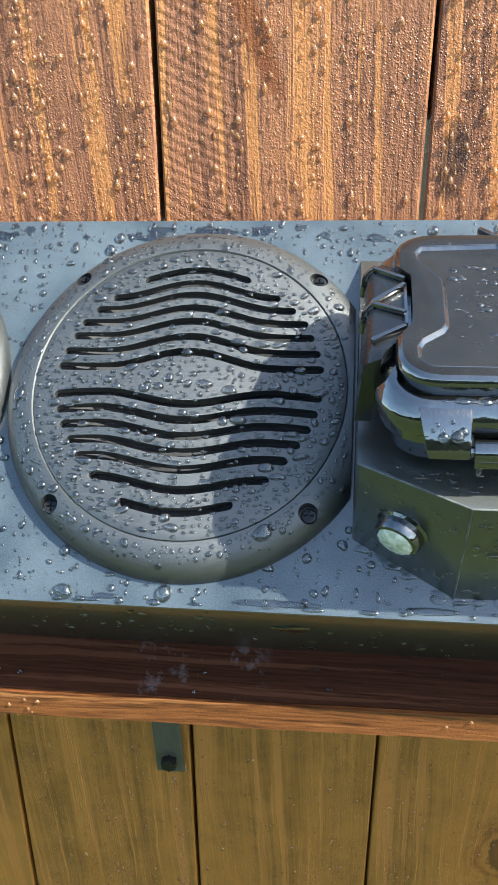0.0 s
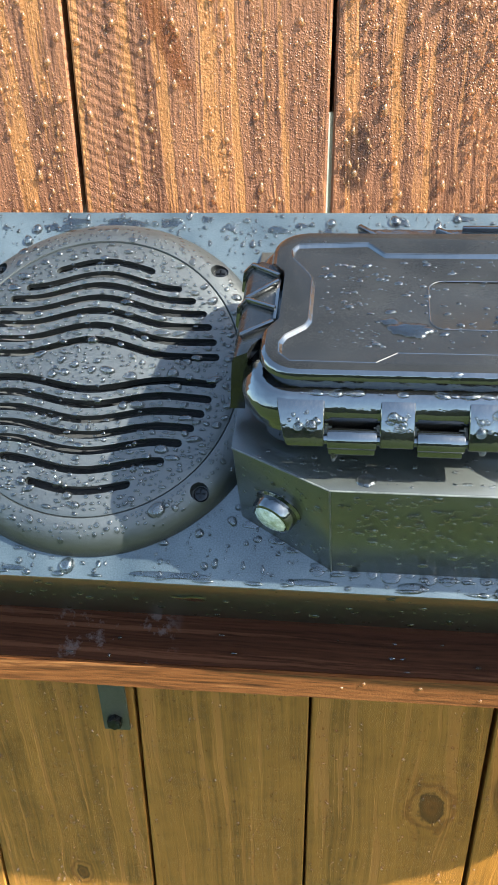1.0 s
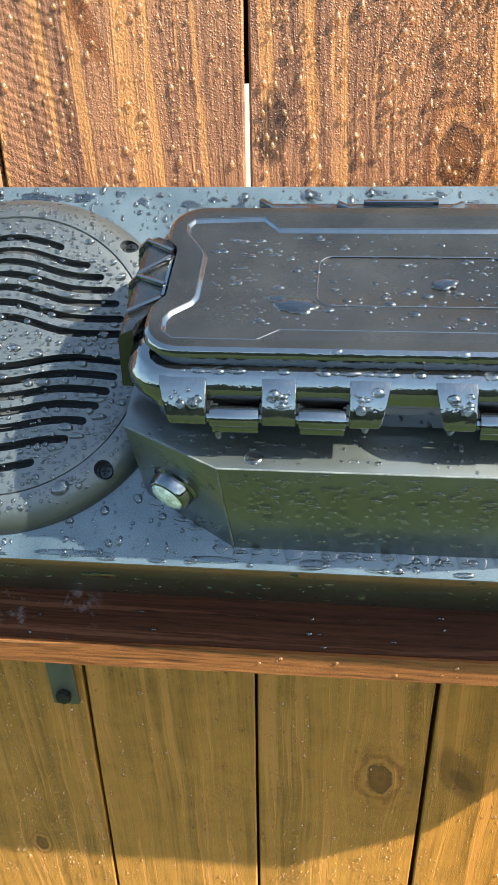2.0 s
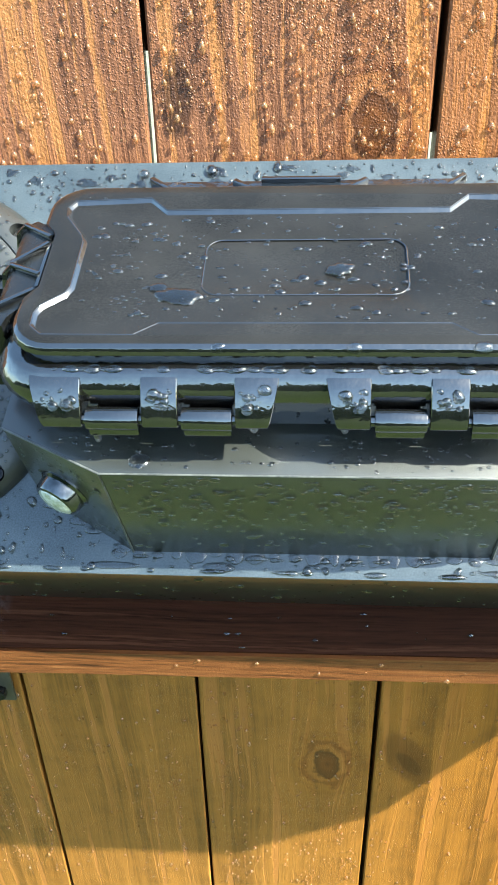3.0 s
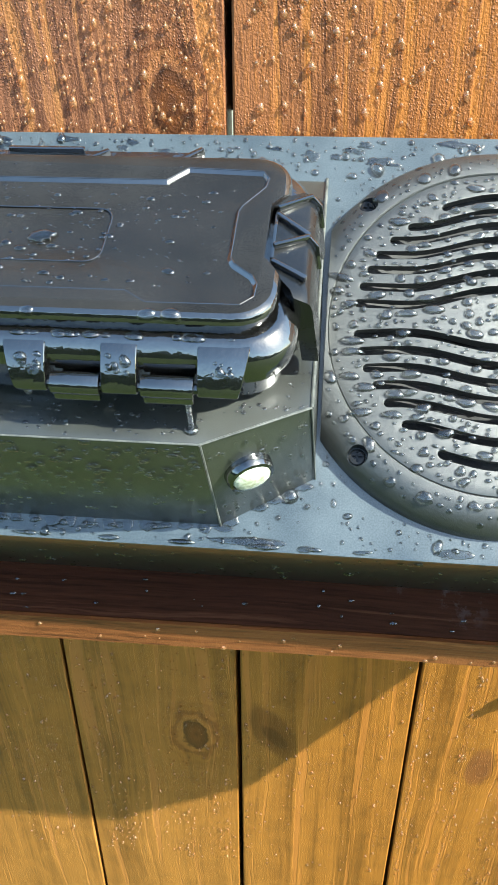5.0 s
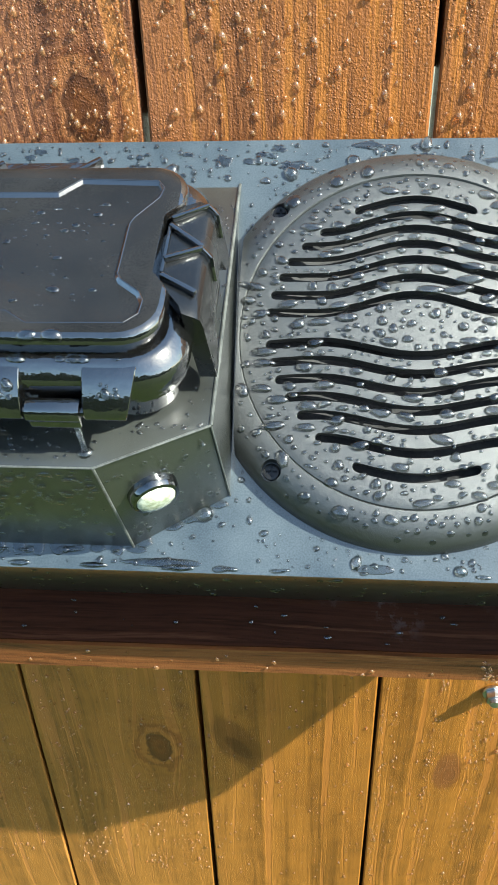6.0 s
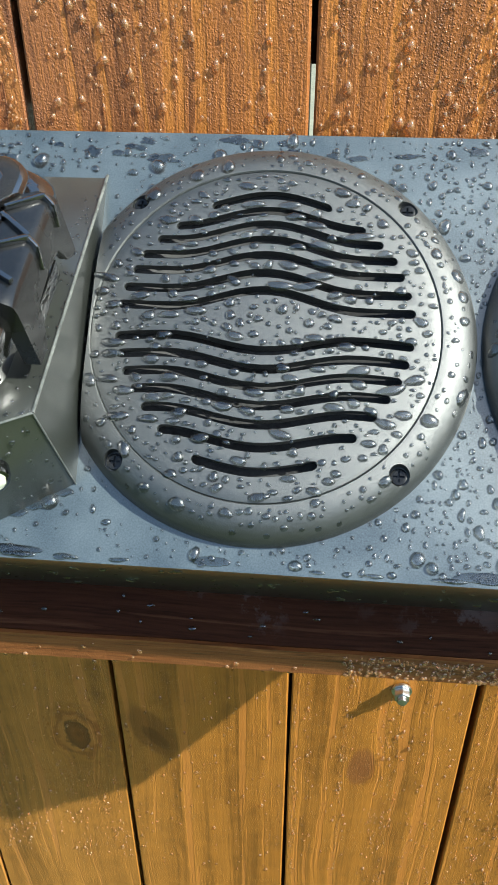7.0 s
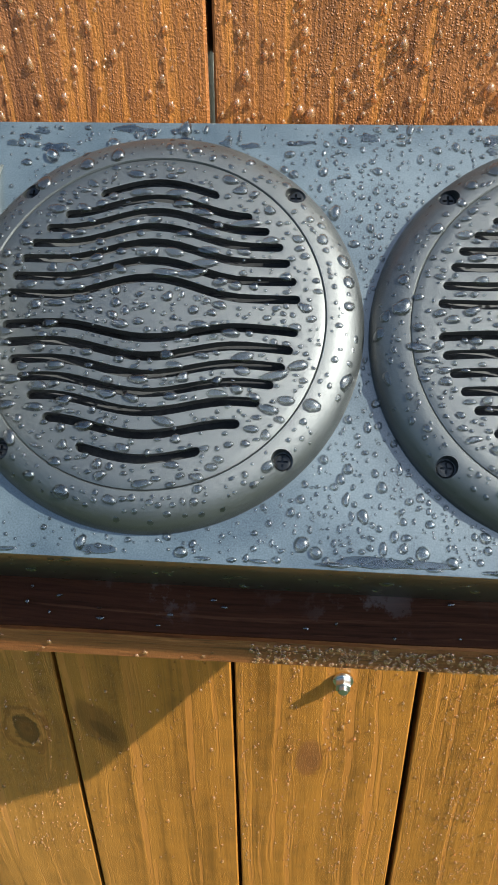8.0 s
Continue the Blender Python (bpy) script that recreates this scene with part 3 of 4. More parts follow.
def speaker(x, cut):
    ob = thing("speaker", P @ pose(x, 0, 0), "round black marine speaker with wavy slotted grille, wet", "speaker", "speakers on the box")
    rim = lathe([(0.0709, 0.0008), (0.0709, 0.0118), (0.0714, 0.0124), (0.0740, 0.0122), (0.0775, 0.0113), (0.0808, 0.0096), (0.0836, 0.0072), (0.0854, 0.0046), (0.0864, 0.0018), (0.0866, 0.0004)])
    holes = [tube((sx * 0.0562, sy * 0.0562, 0.0052), (sx * 0.0562, sy * 0.0562, 0.02), 0.0042, 20) for sx in (-1, 1) for sy in (-1, 1)]
    if cut:
        holes.append(block(min(cut, cut * 2), max(cut, cut * 2), -0.1, 0.1, -0.01, 0.03, 0))
    part("rim", carve(rim, holes), SPEAKER, ob)
    bm = bmesh.new()
    for c, h in UP:
        slot(c, h, True, bm)
    for c, h in DOWN:
        slot(c, h, False, bm)
    plate = dome_plate()
    me = carve(plate, [bm])
    bm = bmesh.new()
    bm.from_mesh(me)
    bmesh.ops.remove_doubles(bm, verts=bm.verts[:], dist=0.00002)
    lip = [e for e in bm.edges if len(e.link_faces) == 2 and min(v.co.z - dome(math.hypot(v.co.x, v.co.y)) for v in e.verts) > 0.0119 and e.calc_face_angle(0) > radians(55)]
    bmesh.ops.bevel(bm, geom=lip, offset=0.0007, segments=3, profile=0.5, affect="EDGES", clamp_overlap=True)
    bm.to_mesh(me)
    bm.free()
    part("grille", me, SPEAKER, ob, "black plate with wavy slots")
    part("cone", lathe([(0.0700, 0.0062), (0.0640, 0.0072), (0.0580, 0.0060), (0.0560, 0.0045), (0.0200, 0.0014), (0.0010, 0.0012), (0.0010, 0.0006), (0.0700, 0.0006)], 64), CONE, ob, "dark grey paper cone")
    bm = bmesh.new()
    bmesh.ops.create_uvsphere(bm, u_segments=24, v_segments=10, radius=0.016)
    bmesh.ops.scale(bm, vec=(1, 1, 0.35), verts=bm.verts)
    bmesh.ops.translate(bm, vec=(0, 0, 0.0022), verts=bm.verts)
    part("dust_cap", bm, CONE, ob)
    for sx in (-1, 1):
        for sy in (-1, 1):
            head = tube((sx * 0.0562, sy * 0.0562, 0.004), (sx * 0.0562, sy * 0.0562, 0.0072), 0.0034, 20, bevel=0.0006)
            cross = [block(sx * 0.0562 - 0.0022, sx * 0.0562 + 0.0022, sy * 0.0562 - 0.0004, sy * 0.0562 + 0.0004, 0.0058, 0.01, 0),
                     block(sx * 0.0562 - 0.0004, sx * 0.0562 + 0.0004, sy * 0.0562 - 0.0022, sy * 0.0562 + 0.0022, 0.0058, 0.01, 0)]
            part("screw", carve(head, cross), BLACKMETAL, ob, "black cross-head screw")
    return ob


SPEAKERS = [(-0.2285, 0), (-0.0540, 0.0205 + 0.0540 - 0.0012), (0.3195, 0.2466 - 0.3195 + 0.0012), (0.4945, 0)]
whole = speaker(*SPEAKERS[0])
speaker(*SPEAKERS[1])
speaker(*SPEAKERS[2])
copy_thing(whole, P @ pose(SPEAKERS[3][0], 0, 0))

# ---- black waterproof case on the housing ----
case = thing("waterproof_case", H, "glossy black plastic waterproof case with latches, closed and wet", "case")
part("base", inset_stack([(0.038, 0.229, 0.026, 0.106, 0.012, 0.0003), (0.0335, 0.2335, 0.0205, 0.1110, 0.014, 0.004), (0.0325, 0.2345, 0.0190, 0.1120, 0.015, 0.0150),
                          (0.0290, 0.2380, 0.0150, 0.1155, 0.017, 0.0165), (0.0285, 0.2385, 0.0145, 0.1160, 0.017, 0.0205), (0.0305, 0.2365, 0.0165, 0.114, 0.016, 0.0212)]), CASE, case)
skirt = inset_stack([(0.0300, 0.2370, 0.0160, 0.1145, 0.016, 0.0213), (0.0275, 0.2395, 0.0130, 0.1170, 0.017, 0.0222), (0.0270, 0.2400, 0.0125, 0.1175, 0.017, 0.0250),
                     (0.0271, 0.2399, 0.0126, 0.1173, 0.017, 0.0280), (0.0277, 0.2393, 0.0132, 0.1168, 0.017, 0.0296), (0.0306, 0.2364, 0.0161, 0.1139, 0.016, 0.0334), (0.0316, 0.2354, 0.0171, 0.1129, 0.0155, 0.0341),
                     (0.0332, 0.2338, 0.0188, 0.1112, 0.0150, 0.0344), (0.0358, 0.2312, 0.0214, 0.1088, 0.0138, 0.0346), (0.0358, 0.2312, 0.0214, 0.1088, 0.0138, 0.0380), (0.0338, 0.2332, 0.0194, 0.1108, 0.0146, 0.0388), (0.0340, 0.2330, 0.0196, 0.1106, 0.0145, 0.0400), (0.0347, 0.2323, 0.0203, 0.1099, 0.0141, 0.0412), (0.0361, 0.2309, 0.0217, 0.1085, 0.0132, 0.0421), (0.0385, 0.2285, 0.0240, 0.1062, 0.0120, 0.0425)])
sink = [(0.0447, 0.0985), (0.0432, 0.0955), (0.0440, 0.0905), (0.0515, 0.0790), (0.0528, 0.0750), (0.0528, 0.0495), (0.0510, 0.0455), (0.0440, 0.0395), (0.0425, 0.0360), (0.0428, 0.0305), (0.0460, 0.0272), (0.0770, 0.0270), (0.0850, 0.0325)]
right = [(2 * MID - x, y) for x, y in sink[::-1]]
sink = sink + right + [(0.1935, 0.1000), (0.1860, 0.0920), (0.0806, 0.0920), (0.0735, 0.1000)]
wide = []
for i, (x, y) in enumerate(sink):
    (xa, ya), (xb, yb) = sink[i - 1], sink[(i + 1) % len(sink)]
    l = math.hypot(xb - xa, yb - ya)
    side = 1 if sum(a[0] * b[1] - b[0] * a[1] for a, b in zip(sink, sink[1:] + sink[:1])) > 0 else -1
    wide.append((x + side * (yb - ya) / l * 0.0024, y - side * (xb - xa) / l * 0.0024))
cut1 = bmesh.new()
low, high = [cut1.verts.new((x, y, 0.0411)) for x, y in sink], [cut1.verts.new((x, y, 0.0440)) for x, y in wide]
cut1.faces.new(low[::-1])
cut1.faces.new(high)
for i in range(len(sink)):
    cut1.faces.new((low[i], low[(i + 1) % len(sink)], high[(i + 1) % len(sink)], high[i]))
rect = prism(round_rect(0.0975, 0.1690, 0.0465, 0.0765, 0.006), 0.0406, 0.0420)
# notches in the lid's edge, in which the side latches sit
bite = [(0.2268, 0.0500), (0.2268, 0.0800), (0.2330, 0.0885), (0.2450, 0.0885), (0.2450, 0.0415), (0.2330, 0.0415)]
notches = [prism(bite, 0.0350, 0.0480), prism([(2 * 0.1335 - x, y) for x, y in bite[::-1]], 0.0350, 0.0480)]
lid_me = carve(skirt, [cut1, rect, *notches])
bm = bmesh.new()
bm.from_mesh(lid_me)
bmesh.ops.remove_doubles(bm, verts=bm.verts[:], dist=0.00003)
crease = [e for e in bm.edges if len(e.link_faces) == 2 and min(v.co.z for v in e.verts) > 0.0404 and e.calc_face_angle(0) > radians(22)]
bmesh.ops.bevel(bm, geom=crease, offset=0.00035, segments=2, profile=0.5, affect="EDGES", clamp_overlap=True)
bm.to_mesh(lid_me)
bm.free()
lid_me.materials.clear()
lid_me.materials.append(LID)
lid_me.materials.append(CASE)
for f in lid_me.polygons:
    f.material_index = 0 if f.normal.z > 0.97 and f.center.z > 0.040 else 1
lid = part("lid", lid_me, LID, case, "satin black lid with stepped glossy border")
# thin glossy beads added so the stepped border and plain field glint at edges
for name, line, z in (("border_lip", [(0.55 * a[0] + 0.45 * b[0], 0.55 * a[1] + 0.45 * b[1]) for a, b in zip(wide, sink)], 0.04235), ("field_lip", round_rect(0.0975, 0.1690, 0.0465, 0.0765, 0.006), 0.0411)):
    bm = bmesh.new()
    for a, b in zip(line, line[1:] + line[:1]):
        if math.hypot(b[0] - a[0], b[1] - a[1]) > 1e-5:
            tube((*a, z), (*b, z), 0.00032, 6, bm)
    part(name, bm, CASE, lid)

# lobes of the lid between the hinges, and the hinges
lobes = [(0.0440, 0.0593, 1), (0.0796, 0.0920, 0), (0.1110, 0.1235, 2), (0.1432, 0.1557, 1), (0.1747, 0.1871, 0), (0.2074, 0.2227, 2)]
for x0, x1, slant in lobes:
    l, r = (0.004 if slant == 1 else 0), (0.004 if slant == 2 else 0)
    bm = bmesh.new()
    side = [(0.0165, 0.0330), (0.0142, 0.0323), (0.0120, 0.0305), (0.0098, 0.0281), (0.0077, 0.0254), (0.0060, 0.0226), (0.0053, 0.0205), (0.0057, 0.0182), (0.0150, 0.0182)]
    a = [bm.verts.new((x0 - l * 0.6 + l * (0.0330 - w) / 0.0148, v, w)) for v, w in side]
    b = [bm.verts.new((x1 + r * 0.6 - r * (0.0330 - w) / 0.0148, v, w)) for v, w in side]
    bm.faces.new(a)
    bm.faces.new(b[::-1])
    for i in range(len(side)):
        k = (i + 1) % len(side)
        bm.faces.new((a[i], a[k], b[k], b[i]))
    bmesh.ops.recalc_face_normals(bm, faces=bm.faces[:])
    bmesh.ops.bevel(bm, geom=[e for e in bm.edges if e.calc_face_angle(0) > radians(40)], offset=0.0007, segments=3, profile=0.6, affect="EDGES")
    part("hinge_lobe", bm, CASE, lid, "glossy lobe of the lid")
for x0, x1 in ((0.0605, 0.0785), (0.0930, 0.1100), (0.1570, 0.1740), (0.1882, 0.2062)):
    bm = tube((x0, 0.0085, 0.0200), (x1, 0.0085, 0.0200), 0.0040, 20, bevel=0.0004)
    block(x0 + 0.0004, x1 - 0.0004, 0.0056, 0.0080, 0.0142, 0.0190, 0.0007, bm)
    block(x0 + 0.0010, x1 - 0.0010, 0.0070, 0.0200, 0.0140, 0.0165, 0.0005, bm)
    hinge = part("hinge", bm, CASE, case)
    part("hinge_pin", tube((x0 - 0.0022, 0.0085, 0.0195), (x1 + 0.0022, 0.0085, 0.0195), 0.0019, 12), CHROME, hinge, "dark chrome hinge pin")


def side_latch(x_in, x_out, s):
    """A moulded clip that bends over the lid's edge and hangs down the side in two legs; s is -1 for the clip that opens towards -x."""
    rows = [(0.0345, x_out - s * 0.0062, 0.0085, 0.0060), (0.0375, x_out - s * 0.0075, 0.0080, 0.0058), (0.0430, x_in + s * 0.0042, 0.0085, 0.0045),
            (0.0470, x_in + s * 0.0016, 0.0130, 0.0036), (0.0510, x_in, 0.0225, 0.0030), (0.0660, x_in, 0.0235, 0.0030), (0.0790, x_in, 0.0225, 0.0030),
            (0.0840, x_in + s * 0.0012, 0.0140, 0.0034), (0.0890, x_in + s * 0.0042, 0.0115, 0.0036), (0.0930, x_out - s * 0.0065, 0.0115, 0.0036)]
    bm = bmesh.new()
    rings = []
    for v, xi, foot, thick in rows:
        out = x_out + s * 0.0026 * (0.0345 - foot) / 0.026
        low = 0.0010 if v < 0.037 or v > 0.092 else 0.0
        sec = [(xi, 0.0392 - low), (x_out - s * 0.0042, 0.0382 - low), (x_out - s * 0.0020, 0.0372 - low), (x_out - s * 0.0006, 0.0352), (x_out + s * 0.0002, 0.0325),
               (out, foot), (out - s * thick, foot), (x_out - s * thick, 0.0320), (x_out - s * 0.0055, 0.0335), (xi, 0.0335)]
        rings.append([bm.verts.new((x, v, w)) for x, w in sec])
    bm.faces.new(rings[0])
    bm.faces.new(rings[-1][::-1])
    n = len(rings[0])
    for a, b in zip(rings, rings[1:]):
        for i in range(n):
            k = (i + 1) % n
            bm.faces.new((a[i], a[k], b[k], b[i]))
    clip = part("latch", bm, LATCH, case, "black ribbed side latch with two hanging legs")
    inner, bend, over = x_in + s * 0.0012, x_out - s * 0.0030, x_out + s * 0.0004
    for v0, v1, side in ((0.0805, 0.0890, 1), (0.0765, 0.0665, 0), (0.0590, 0.0655, 1), (0.0505, 0.0435, 0)):
        bm = beam((inner, v0, 0.0402), (bend, v1, 0.0391), 0.0019, 0.0022, (0, 0, 1), bevel=0.0006)
        if side:
            beam((bend, v1, 0.0389), (x_out, v1 - 0.0016, 0.0364), 0.0019, 0.0022, (s, 0, 1), bm, 0.0006)
            beam((x_out, v1 - 0.0016, 0.0364), (over + s * 0.0006, v1 - 0.0040, 0.0290), 0.0019, 0.0022, (s, 0, 0), bm, 0.0006)
        part("rib", bm, CASE, clip)
    part("rib", beam((x_in + s * 0.0006, 0.0530, 0.0394), (x_in + s * 0.0006, 0.0765, 0.0394), 0.0014, 0.0018, (0, 0, 1), bevel=0.0005), CASE, clip)
    part("latch_tooth", block(min(x_out, x_out - s * 0.012), max(x_out, x_out - s * 0.012), 0.052, 0.078, 0.0110, 0.0190, 0.0008), CASE, clip)


side_latch(0.0386, 0.0230, -1)
side_latch(0.2284, 0.2440, 1)

# back latch: a strip along the far edge with a slot and raised tabs
strip = prism([(0.0705, 0.1150), (0.0775, 0.1105), (0.1870, 0.1105), (0.1935, 0.1150), (0.1950, 0.1240), (0.0695, 0.1240)], 0.0260, 0.0340)
back = part("back_latch", carve(strip, [block(0.1135, 0.1470, 0.1130, 0.1200, 0.029, 0.04, 0)]), CASE, case, "long black latch with a slot")
for a, b in (((0.0700, 0.1235), (0.0790, 0.1150)), ((0.1945, 0.1235), (0.1860, 0.1150)), ((0.1120, 0.1150), (0.1040, 0.1215)), ((0.1480, 0.1150), (0.1560, 0.1215)), ((0.1150, 0.1225), (0.1455, 0.1225))):
    part("latch_tab", beam((*a, 0.0345), (*b, 0.0345), 0.0022, 0.0040, (0, 0, 1)), CASE, back)


# ---- rain water ----
class Drops:
    def __init__(self):
        self.v, self.f = [], []

    def add(self, m, x, y, z, rx, ry, h, turn=0.0, tail=0.0, n=9):
        """A dome of water on the plane z of the frame m."""
        base = len(self.v)
        ph, amp = random.uniform(0, 6.28), random.uniform(0.03, 0.19)
        ct, st = math.cos(turn), math.sin(turn)
        for k, hh in ((1.0, -0.04), (0.93, 0.36), (0.68, 0.78), (0.34, 0.96)):
            for i in range(n):
                a = 2 * math.pi * i / n
                r = k * (1 + amp * math.sin(2 * a + ph) + amp * 0.6 * math.sin(3 * a + 2 * ph))
                px, py = rx * r * math.cos(a), ry * r * math.sin(a)
                px *= 1 - tail * max(0.0, math.sin(a))
                self.v.append(m @ Vector((x + px * ct - py * st, y + px * st + py * ct, z + h * hh)))
        self.v.append(m @ Vector((x, y, z + h)))
        for j in range(3):
            for i in range(n):
                k = (i + 1) % n
                self.f.append((base + j * n + i, base + j * n + k, base + j * n + n + k, base + j * n + n + i))
        for i in range(n):
            self.f.append((base + 3 * n + i, base + 3 * n + (i + 1) % n, base + 4 * n))

    def film(self, m, x, y, z, rx, ry, h, n=28, rough=0.34):
        """A flat film of water with a ragged outline and a rounded border."""
        base, seed = len(self.v), rng.uniform(0, 90)
        for k, hh in ((1.0, -0.05), (0.95, 0.55), (0.86, 0.92), (0.45, 1.0)):
            for i in range(n):
                a = 2 * math.pi * i / n
                r = k * (1 + rough * 2 * noise.noise((1.4 * math.cos(a) + seed, 1.4 * math.sin(a), seed)) + rough * noise.noise((4 * math.cos(a), 4 * math.sin(a) + seed, 3)))
                self.v.append(m @ Vector((x + rx * r * math.cos(a), y + ry * r * math.sin(a), z + h * hh)))
        self.v.append(m @ Vector((x, y, z + h)))
        for j in range(3):
            for i in range(n):
                k = (i + 1) % n
                self.f.append((base + j * n + i, base + j * n + k, base + j * n + n + k, base + j * n + n + i))
        for i in range(n):
            self.f.append((base + 3 * n + i, base + 3 * n + (i + 1) % n, base + 4 * n))

    def done(self, name, label, material=WATER):
        me = bpy.data.meshes.new(name)
        me.from_pydata([tuple(v) for v in self.v], [], self.f)
        ob = part(name, me, material)
        me.set_sharp_from_angle(angle=radians(80))
        return tagged(ob, label, "water drops", kind="stuff")


rng = random.Random(4)


class Room:
    """Keeps drops on one surface apart."""

    def __init__(self, cell=0.006):
        self.cell, self.taken = cell, {}

    def free(self, x, y, rx, ry):
        i, j = int(x / self.cell // 1), int(y / self.cell // 1)
        for a in (i - 1, i, i + 1):
            for b in (j - 1, j, j + 1):
                for px, py, sx, sy in self.taken.get((a, b), ()):
                    if ((x - px) / (rx + sx)) ** 2 + ((y - py) / (ry + sy)) ** 2 < 1.05:
                        return False
        self.taken.setdefault((i, j), []).append((x, y, rx, ry))
        return True



def on_housing(x, u):
    return 0.0195 < x < 0.2475 and -0.09 < u < 0.0765 and not (u < -0.066 and (x < 0.022 + (-0.066 - u) * 1.7 or x > 0.2455 - (-0.066 - u) * 1.7))


d = Drops()
room = Room()
for i in range(26000):
    x, u = rng.uniform(-0.25, 0.60), rng.uniform(-0.094, 0.094)
    dense = 1.0 if x > 0.385 else (0.5 if x > 0.30 else 0.28)
    if u > 0.075:
        dense = max(dense, 0.5)
    if rng.random() > dense or on_housing(x, u) or any((x - c) ** 2 + u * u < 0.0875 ** 2 for c, _ in SPEAKERS):
        continue
    r = min(0.0030, 0.00045 + rng.expovariate(1 / (0.00075 if x > 0.3 else 0.00055)))
    rx, ry = r * rng.uniform(0.75, 1.35), r * rng.uniform(0.8, 1.5)
    if room.free(x, u, rx, ry):
        d.add(P, x, u, 0, rx, ry, min(rx, ry) * rng.uniform(0.55, 0.9))
# long beads along the front edge and the foot of the housing
for i in range(46):
    x = rng.uniform(-0.2, 0.58)
    d.add(P, x, -0.0945, 0, rng.uniform(0.0015, 0.006), rng.uniform(0.0008, 0.0016), rng.uniform(0.0006, 0.0013))
for i in range(14):
    x = rng.uniform(0.06, 0.208)
    d.add(P, x, -0.0885 - rng.uniform(0, 0.001), 0, rng.uniform(0.0015, 0.006), rng.uniform(0.0008, 0.0018), rng.uniform(0.0005, 0.0012))
# ragged flat films: along the upper edge, the front edge and the housing's foot
for i in range(70):
    x = rng.uniform(-0.24, 0.58)
    if x < 0.02 or x > 0.245 or i % 2:
        d.film(P, x, rng.uniform(0.082, 0.093), 0, rng.uniform(0.002, 0.006), rng.uniform(0.0012, 0.0026), 0.0004)
for i in range(11):
    d.film(P, rng.uniform(-0.2, 0.56), -0.0928, 0, rng.uniform(0.006, 0.018), rng.uniform(0.0012, 0.0024), 0.0005, 40, 0.07)
for i in range(20):
    d.film(P, 0.056 + 0.154 * i / 19, -0.0872 - rng.uniform(0, 0.0012), 0, rng.uniform(0.0022, 0.0045), rng.uniform(0.0012, 0.0040), rng.uniform(0.0004, 0.0007), 18, 0.12)
for f in (0.1, 0.42, 0.6, 0.95):
    d.film(P, 0.0225 + 0.037 * f, -0.0655 - 0.021 * f, 0, 0.0045, 0.0022, 0.0006, 20, 0.15)
    d.film(P, 0.2445 - 0.034 * f, -0.0665 - 0.019 * f, 0, 0.0045, 0.0022, 0.0006, 20, 0.15)
d.done("panel_water", "clear rain drops beaded on the grey panel")

d = Drops()
for c, cut in SPEAKERS:
    many, size = (3900, 0.00072) if c < 0.1 else ((1900, 0.00105) if c < 0.4 else (1600, 0.0009))
    room = Room()
    for i in range(many * 2):
        a, r0 = rng.uniform(0, 6.283), 0.083 * math.sqrt(rng.random())
        x, u = r0 * math.cos(a), r0 * math.sin(a)
        if cut > 0 and x > cut - 0.002 or cut < 0 and x < cut + 0.002:
            continue
        r = min(0.0036, 0.0006 + rng.expovariate(1 / size))
        if r0 < 0.0695:
            if in_slot(x, u) and rng.random() > 0.05:
                continue
            rx, ry = r * rng.uniform(0.9, 1.9) if abs(u) > 0.008 else r * rng.uniform(0.9, 1.5), min(r, 0.0021)
            if room.free(x, u, rx, ry):
                d.add(P @ pose(c, 0, 0), x, u, 0.0121 + dome(r0), rx, ry, min(rx, ry) * rng.uniform(0.6, 0.9), rng.uniform(-0.2, 0.2), n=11)
        elif 0.073 < r0 and abs(abs(x) - 0.0562) + abs(abs(u) - 0.0562) > 0.008:
            drop = max(0.0, r0 - 0.0735) ** 2 * 62
            slope = math.atan(2 * 62 * max(0.0, r0 - 0.0735)) * 0.85
            m = P @ pose(c, 0, 0) @ Matrix.Rotation(a, 4, "Z") @ Matrix.Translation((r0, 0, 0.0122 - drop)) @ Matrix.Rotation(slope, 4, "Y")
            if room.free(x, u, r, r):
                d.add(m, 0, 0, 0, r, r * rng.uniform(0.8, 1.3), r * 0.5)
d.done("speaker_water", "clear rain drops beaded on the black speakers")

d = Drops()
for i in range(620):
    x, v = rng.uniform(0.044, 0.224), rng.uniform(0.026, 0.102)
    r = min(0.0022, 0.00028 + rng.expovariate(1 / 0.00036))
    inner = 0.055 < x < 0.212 and 0.035 < v < 0.09
    d.add(H, x, v, (0.0406 if 0.099 < x < 0.1675 and 0.048 < v < 0.075 else 0.0411) if inner else 0.0425, r * 1.35, r * 0.85, r * 0.42) if inner or v < 0.0255 or 0.1015 < v else None
for x, v, rx, ry in ((0.0900, 0.0460, 0.0085, 0.0042), (0.1460, 0.0600, 0.0050, 0.0035), (0.0830, 0.0500, 0.0035, 0.0022)):
    d.film(H, x, v, 0.0411, rx, ry, 0.0009, 30, 0.2)
for i in range(60):
    x = rng.uniform(0.045, 0.222)
    r = rng.uniform(0.0006, 0.0022)
    d.add(H, x, 0.0178, 0.0342, r * 1.5, r * 0.9, r * 0.5)
for i in range(90):
    x0, x1, slant = rng.choice(lobes)
    x, f = rng.uniform(x0 + 0.002, x1 - 0.002), rng.random()
    r = min(0.0021, 0.0004 + rng.expovariate(1 / 0.0005))
    d.add(H @ pose(x, 0.0119 - 0.0042 * f, 0.0306 - 0.0051 * f, 51), 0, 0, 0, r * 1.1, r, r * 0.6, n=10)
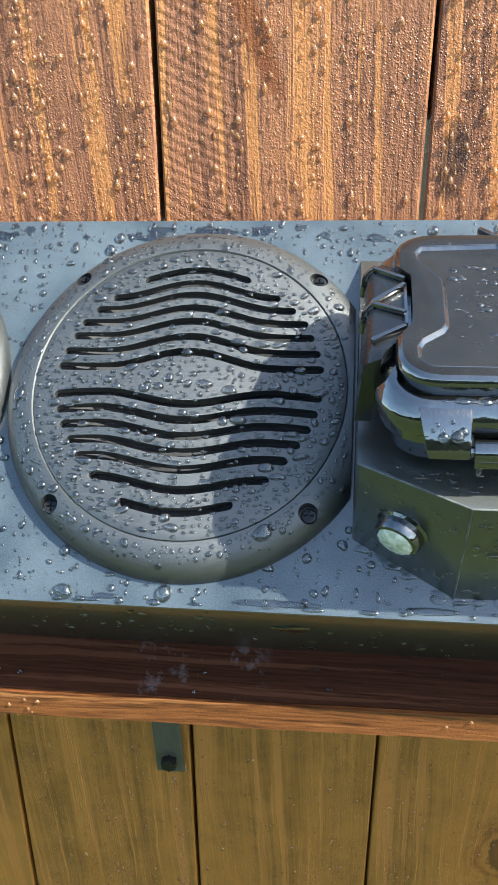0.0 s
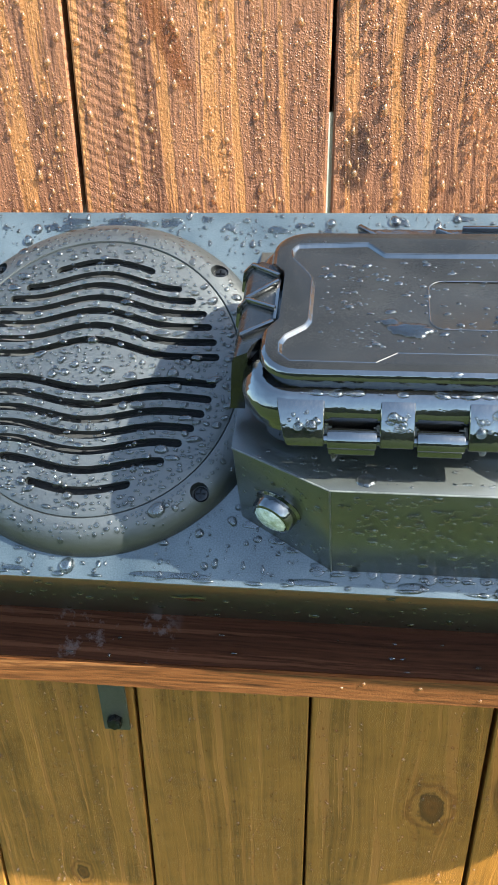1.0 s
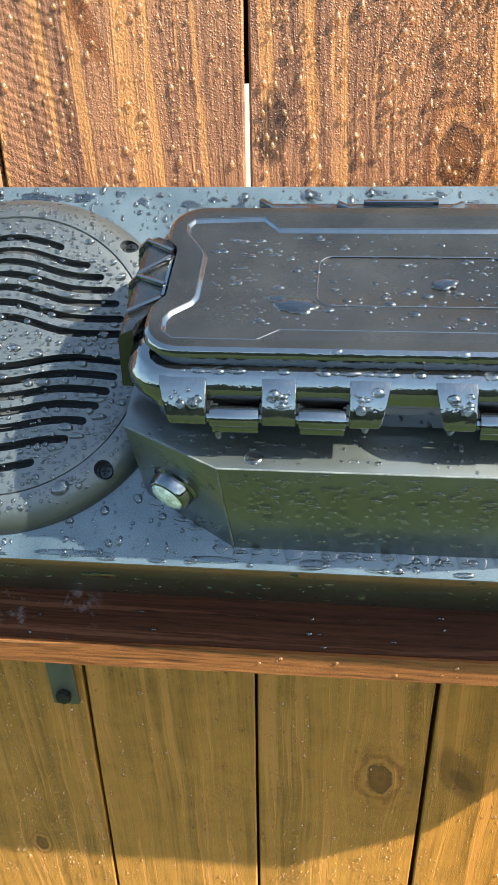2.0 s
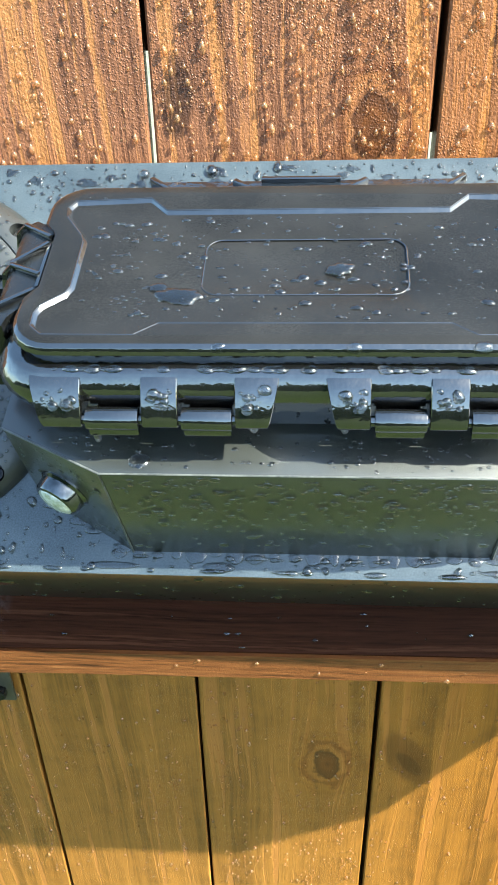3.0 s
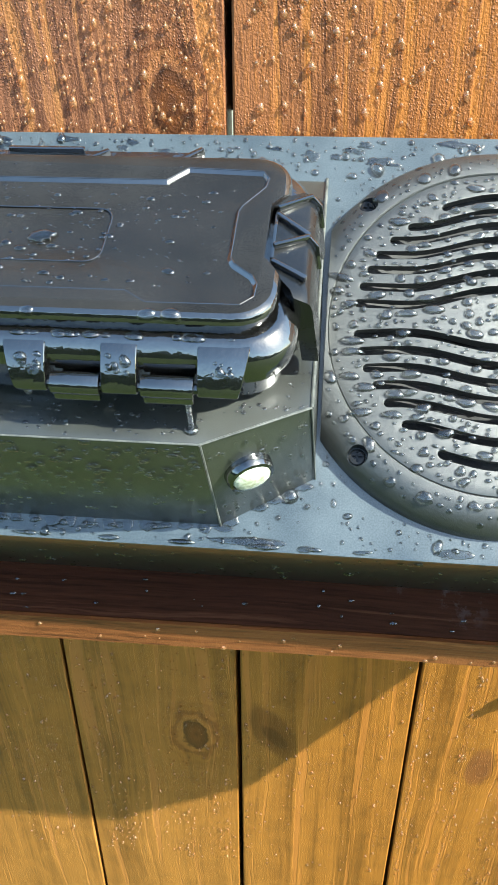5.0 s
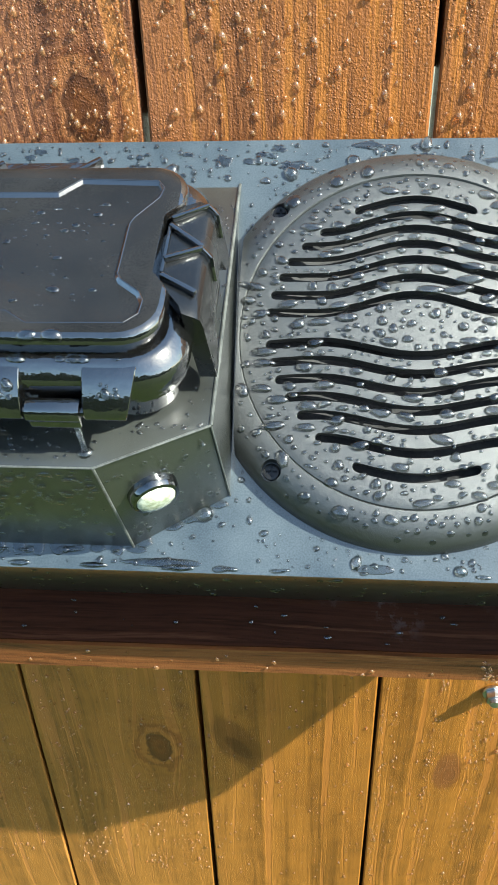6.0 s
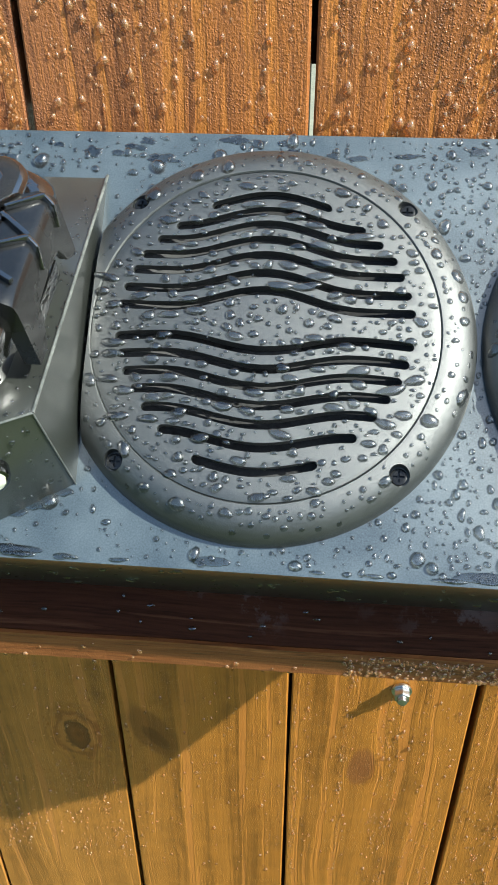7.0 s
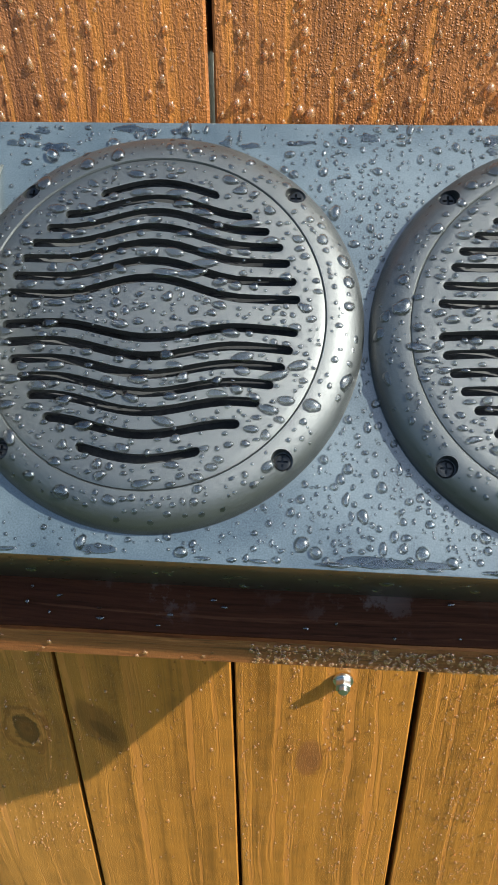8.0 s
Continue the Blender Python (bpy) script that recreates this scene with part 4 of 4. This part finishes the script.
for x, r in ((0.1905, 0.0034), (0.1985, 0.0038), (0.106, 0.0028), (0.150, 0.003)):
    d.add(H, x, 0.0215, 0.0400, r * 1.2, r * 0.8, r * 0.8)
for i in range(150):
    x, v = rng.uniform(0.03, 0.238), rng.uniform(0.002, 0.02)
    r = rng.uniform(0.0003, 0.0011)
    if not (x < 0.062 and v < (0.062 - x) * 0.55) and not (x > 0.205 and v < (x - 0.205) * 0.55):
        d.add(H, x, v, 0, r * 1.2, r, r * 0.5)
d.add(H, 0.0755, 0.0060, 0, 0.0042, 0.0034, 0.0011, 0.3, 0.0, 14)
for i in range(80):
    x, v = rng.uniform(0.236, 0.244), rng.uniform(0.01, 0.145)
    r = rng.uniform(0.0003, 0.0010)
    d.add(H, x, v, 0, r, r, r * 0.5)
# front of the housing and of the cabinet
FRONT = Matrix.Translation(H @ Vector((0, 0, 0))) @ pose(0, 0, 0, 90 + 23.0)
for i in range(330):
    x, y = rng.uniform(0.066, 0.205), -rng.uniform(0.004, 0.066) * rng.random() ** 0.5
    r = min(0.0019, 0.0006 + rng.expovariate(1 / 0.00045))
    d.add(FRONT, x, y, 0.0002, r * 1.2, r * 0.8, r * 0.34)
# chamfered corners of the housing, between the top edge and the foot
for ta, tb, fa, fb in ((tp[0], tp[1], fp[0], fp[1]), (tp[2], tp[3], fp[2], fp[3])):
    out = (tb - ta).cross(fa - ta).normalized()
    out = -out if out.y > 0 else out
    for i in range(70):
        f, g = rng.uniform(0.05, 0.95), rng.uniform(0.06, 0.92)
        at = (ta.lerp(tb, f)).lerp(fa.lerp(fb, f), g)
        r = min(0.0014, 0.0003 + rng.expovariate(1 / 0.0003))
        d.add(P @ Matrix.Translation(at + out * 0.0002) @ out.to_track_quat("Z", "Y").to_matrix().to_4x4(), 0, 0, 0, r, r * 1.2, r * 0.45)
LOW = Matrix.Translation((0, 0.2640, 1.3438)) @ pose(0, 0, 0, 90 + 37.0)
for i in range(330):
    x, y = rng.uniform(-0.22, 0.56), -rng.uniform(0.002, 0.074)
    r = min(0.0022, 0.0004 + rng.expovariate(1 / 0.0004))
    d.add(LOW, x, y, 0.0002, r * 1.2, r, r * 0.5)
d.film(LOW, -0.0045, -0.026, 0.0003, 0.0095, 0.0042, 0.0008, 30, 0.3)
for i in range(50):
    x = rng.uniform(-0.2, 0.55)
    d.add(shelf.matrix_world @ pose(0, 0, 0.0008, PANEL_TILT), x, rng.uniform(0.004, 0.022), 0, rng.uniform(0.0006, 0.0022), rng.uniform(0.0006, 0.0013), 0.0007)
# drops that hang under the hinges, and a thread of water that runs down to the housing
for x, v, w, s in ((0.1170, 0.0085, 0.0184, 0.0019), (0.1475, 0.0085, 0.0184, 0.0019), (0.0630, 0.0070, 0.0144, 0.0016)):
    d.add(H @ pose(x, v, w, 180), 0, 0, 0, s, s, 0.0050, n=12)
for k in range(8):
    d.add(H @ pose(0.2035, 0.0070, 0.0143 - 0.0018 * k, 180), 0, 0, 0, 0.0011, 0.0011, 0.0024, n=8)
d.add(H, 0.2035, 0.0066, 0, 0.0030, 0.0026, 0.0016, n=14)
d.done("case_water", "clear rain drops on the case, housing and cabinet")

d = Drops()
WALL = pose(0, 0.4499, 0, 90)
room = Room()
columns = [rng.uniform(-0.25, 0.62) for i in range(90)]
for i in range(16000):
    low = i % 10 < 5
    x = rng.choice(columns) + rng.gauss(0, 0.0018) if rng.random() < 0.65 else rng.uniform(-0.25, 0.62)
    z = rng.uniform(0.74, 1.10) if low else rng.uniform(1.45, 1.63)
    r = min(0.0024, 0.00045 + rng.expovariate(1 / (0.00038 if low else 0.00062)))
    r *= 1.3 if x > 0.2 and not low else 1.0
    if any(abs(x - (sx + sm * (z - 1.25))) < sw / 2 + r + 0.0012 for sx, sm, sw in SEAMS):
        continue
    ry = r * rng.uniform(0.95, 1.5)
    if room.free(x, z, r * 0.8, ry):
        d.add(WALL, x, z, -0.0002, r * 0.8, ry, r * rng.uniform(0.6, 0.95), 0, 0.35, 8)
# drips that hang under the shelf's edge
for x in (-0.150, -0.012, 0.071, 0.192, 0.247, 0.335):
    d.add(shelf.matrix_world @ pose(x, 0.002, -0.0152, 180), 0, 0, 0, 0.0024, 0.0018, 0.0030, n=12)
# beads along the shelf's front edge
EDGE = shelf.matrix_world @ pose(0, 0, 0, 90)
for i in range(420):
    x = rng.uniform(0.36, 0.480) if i % 14 else rng.uniform(-0.2, 0.4)
    r = rng.uniform(0.0005, 0.0014)
    d.add(EDGE, x, rng.uniform(-0.0145, -0.001), 0.0004, r, r * 1.1, r * 0.6, 0, 0.2, 8)
d.done("fence_water", "clear rain drops clinging to the wooden fence and shelf edge", WOODWATER)
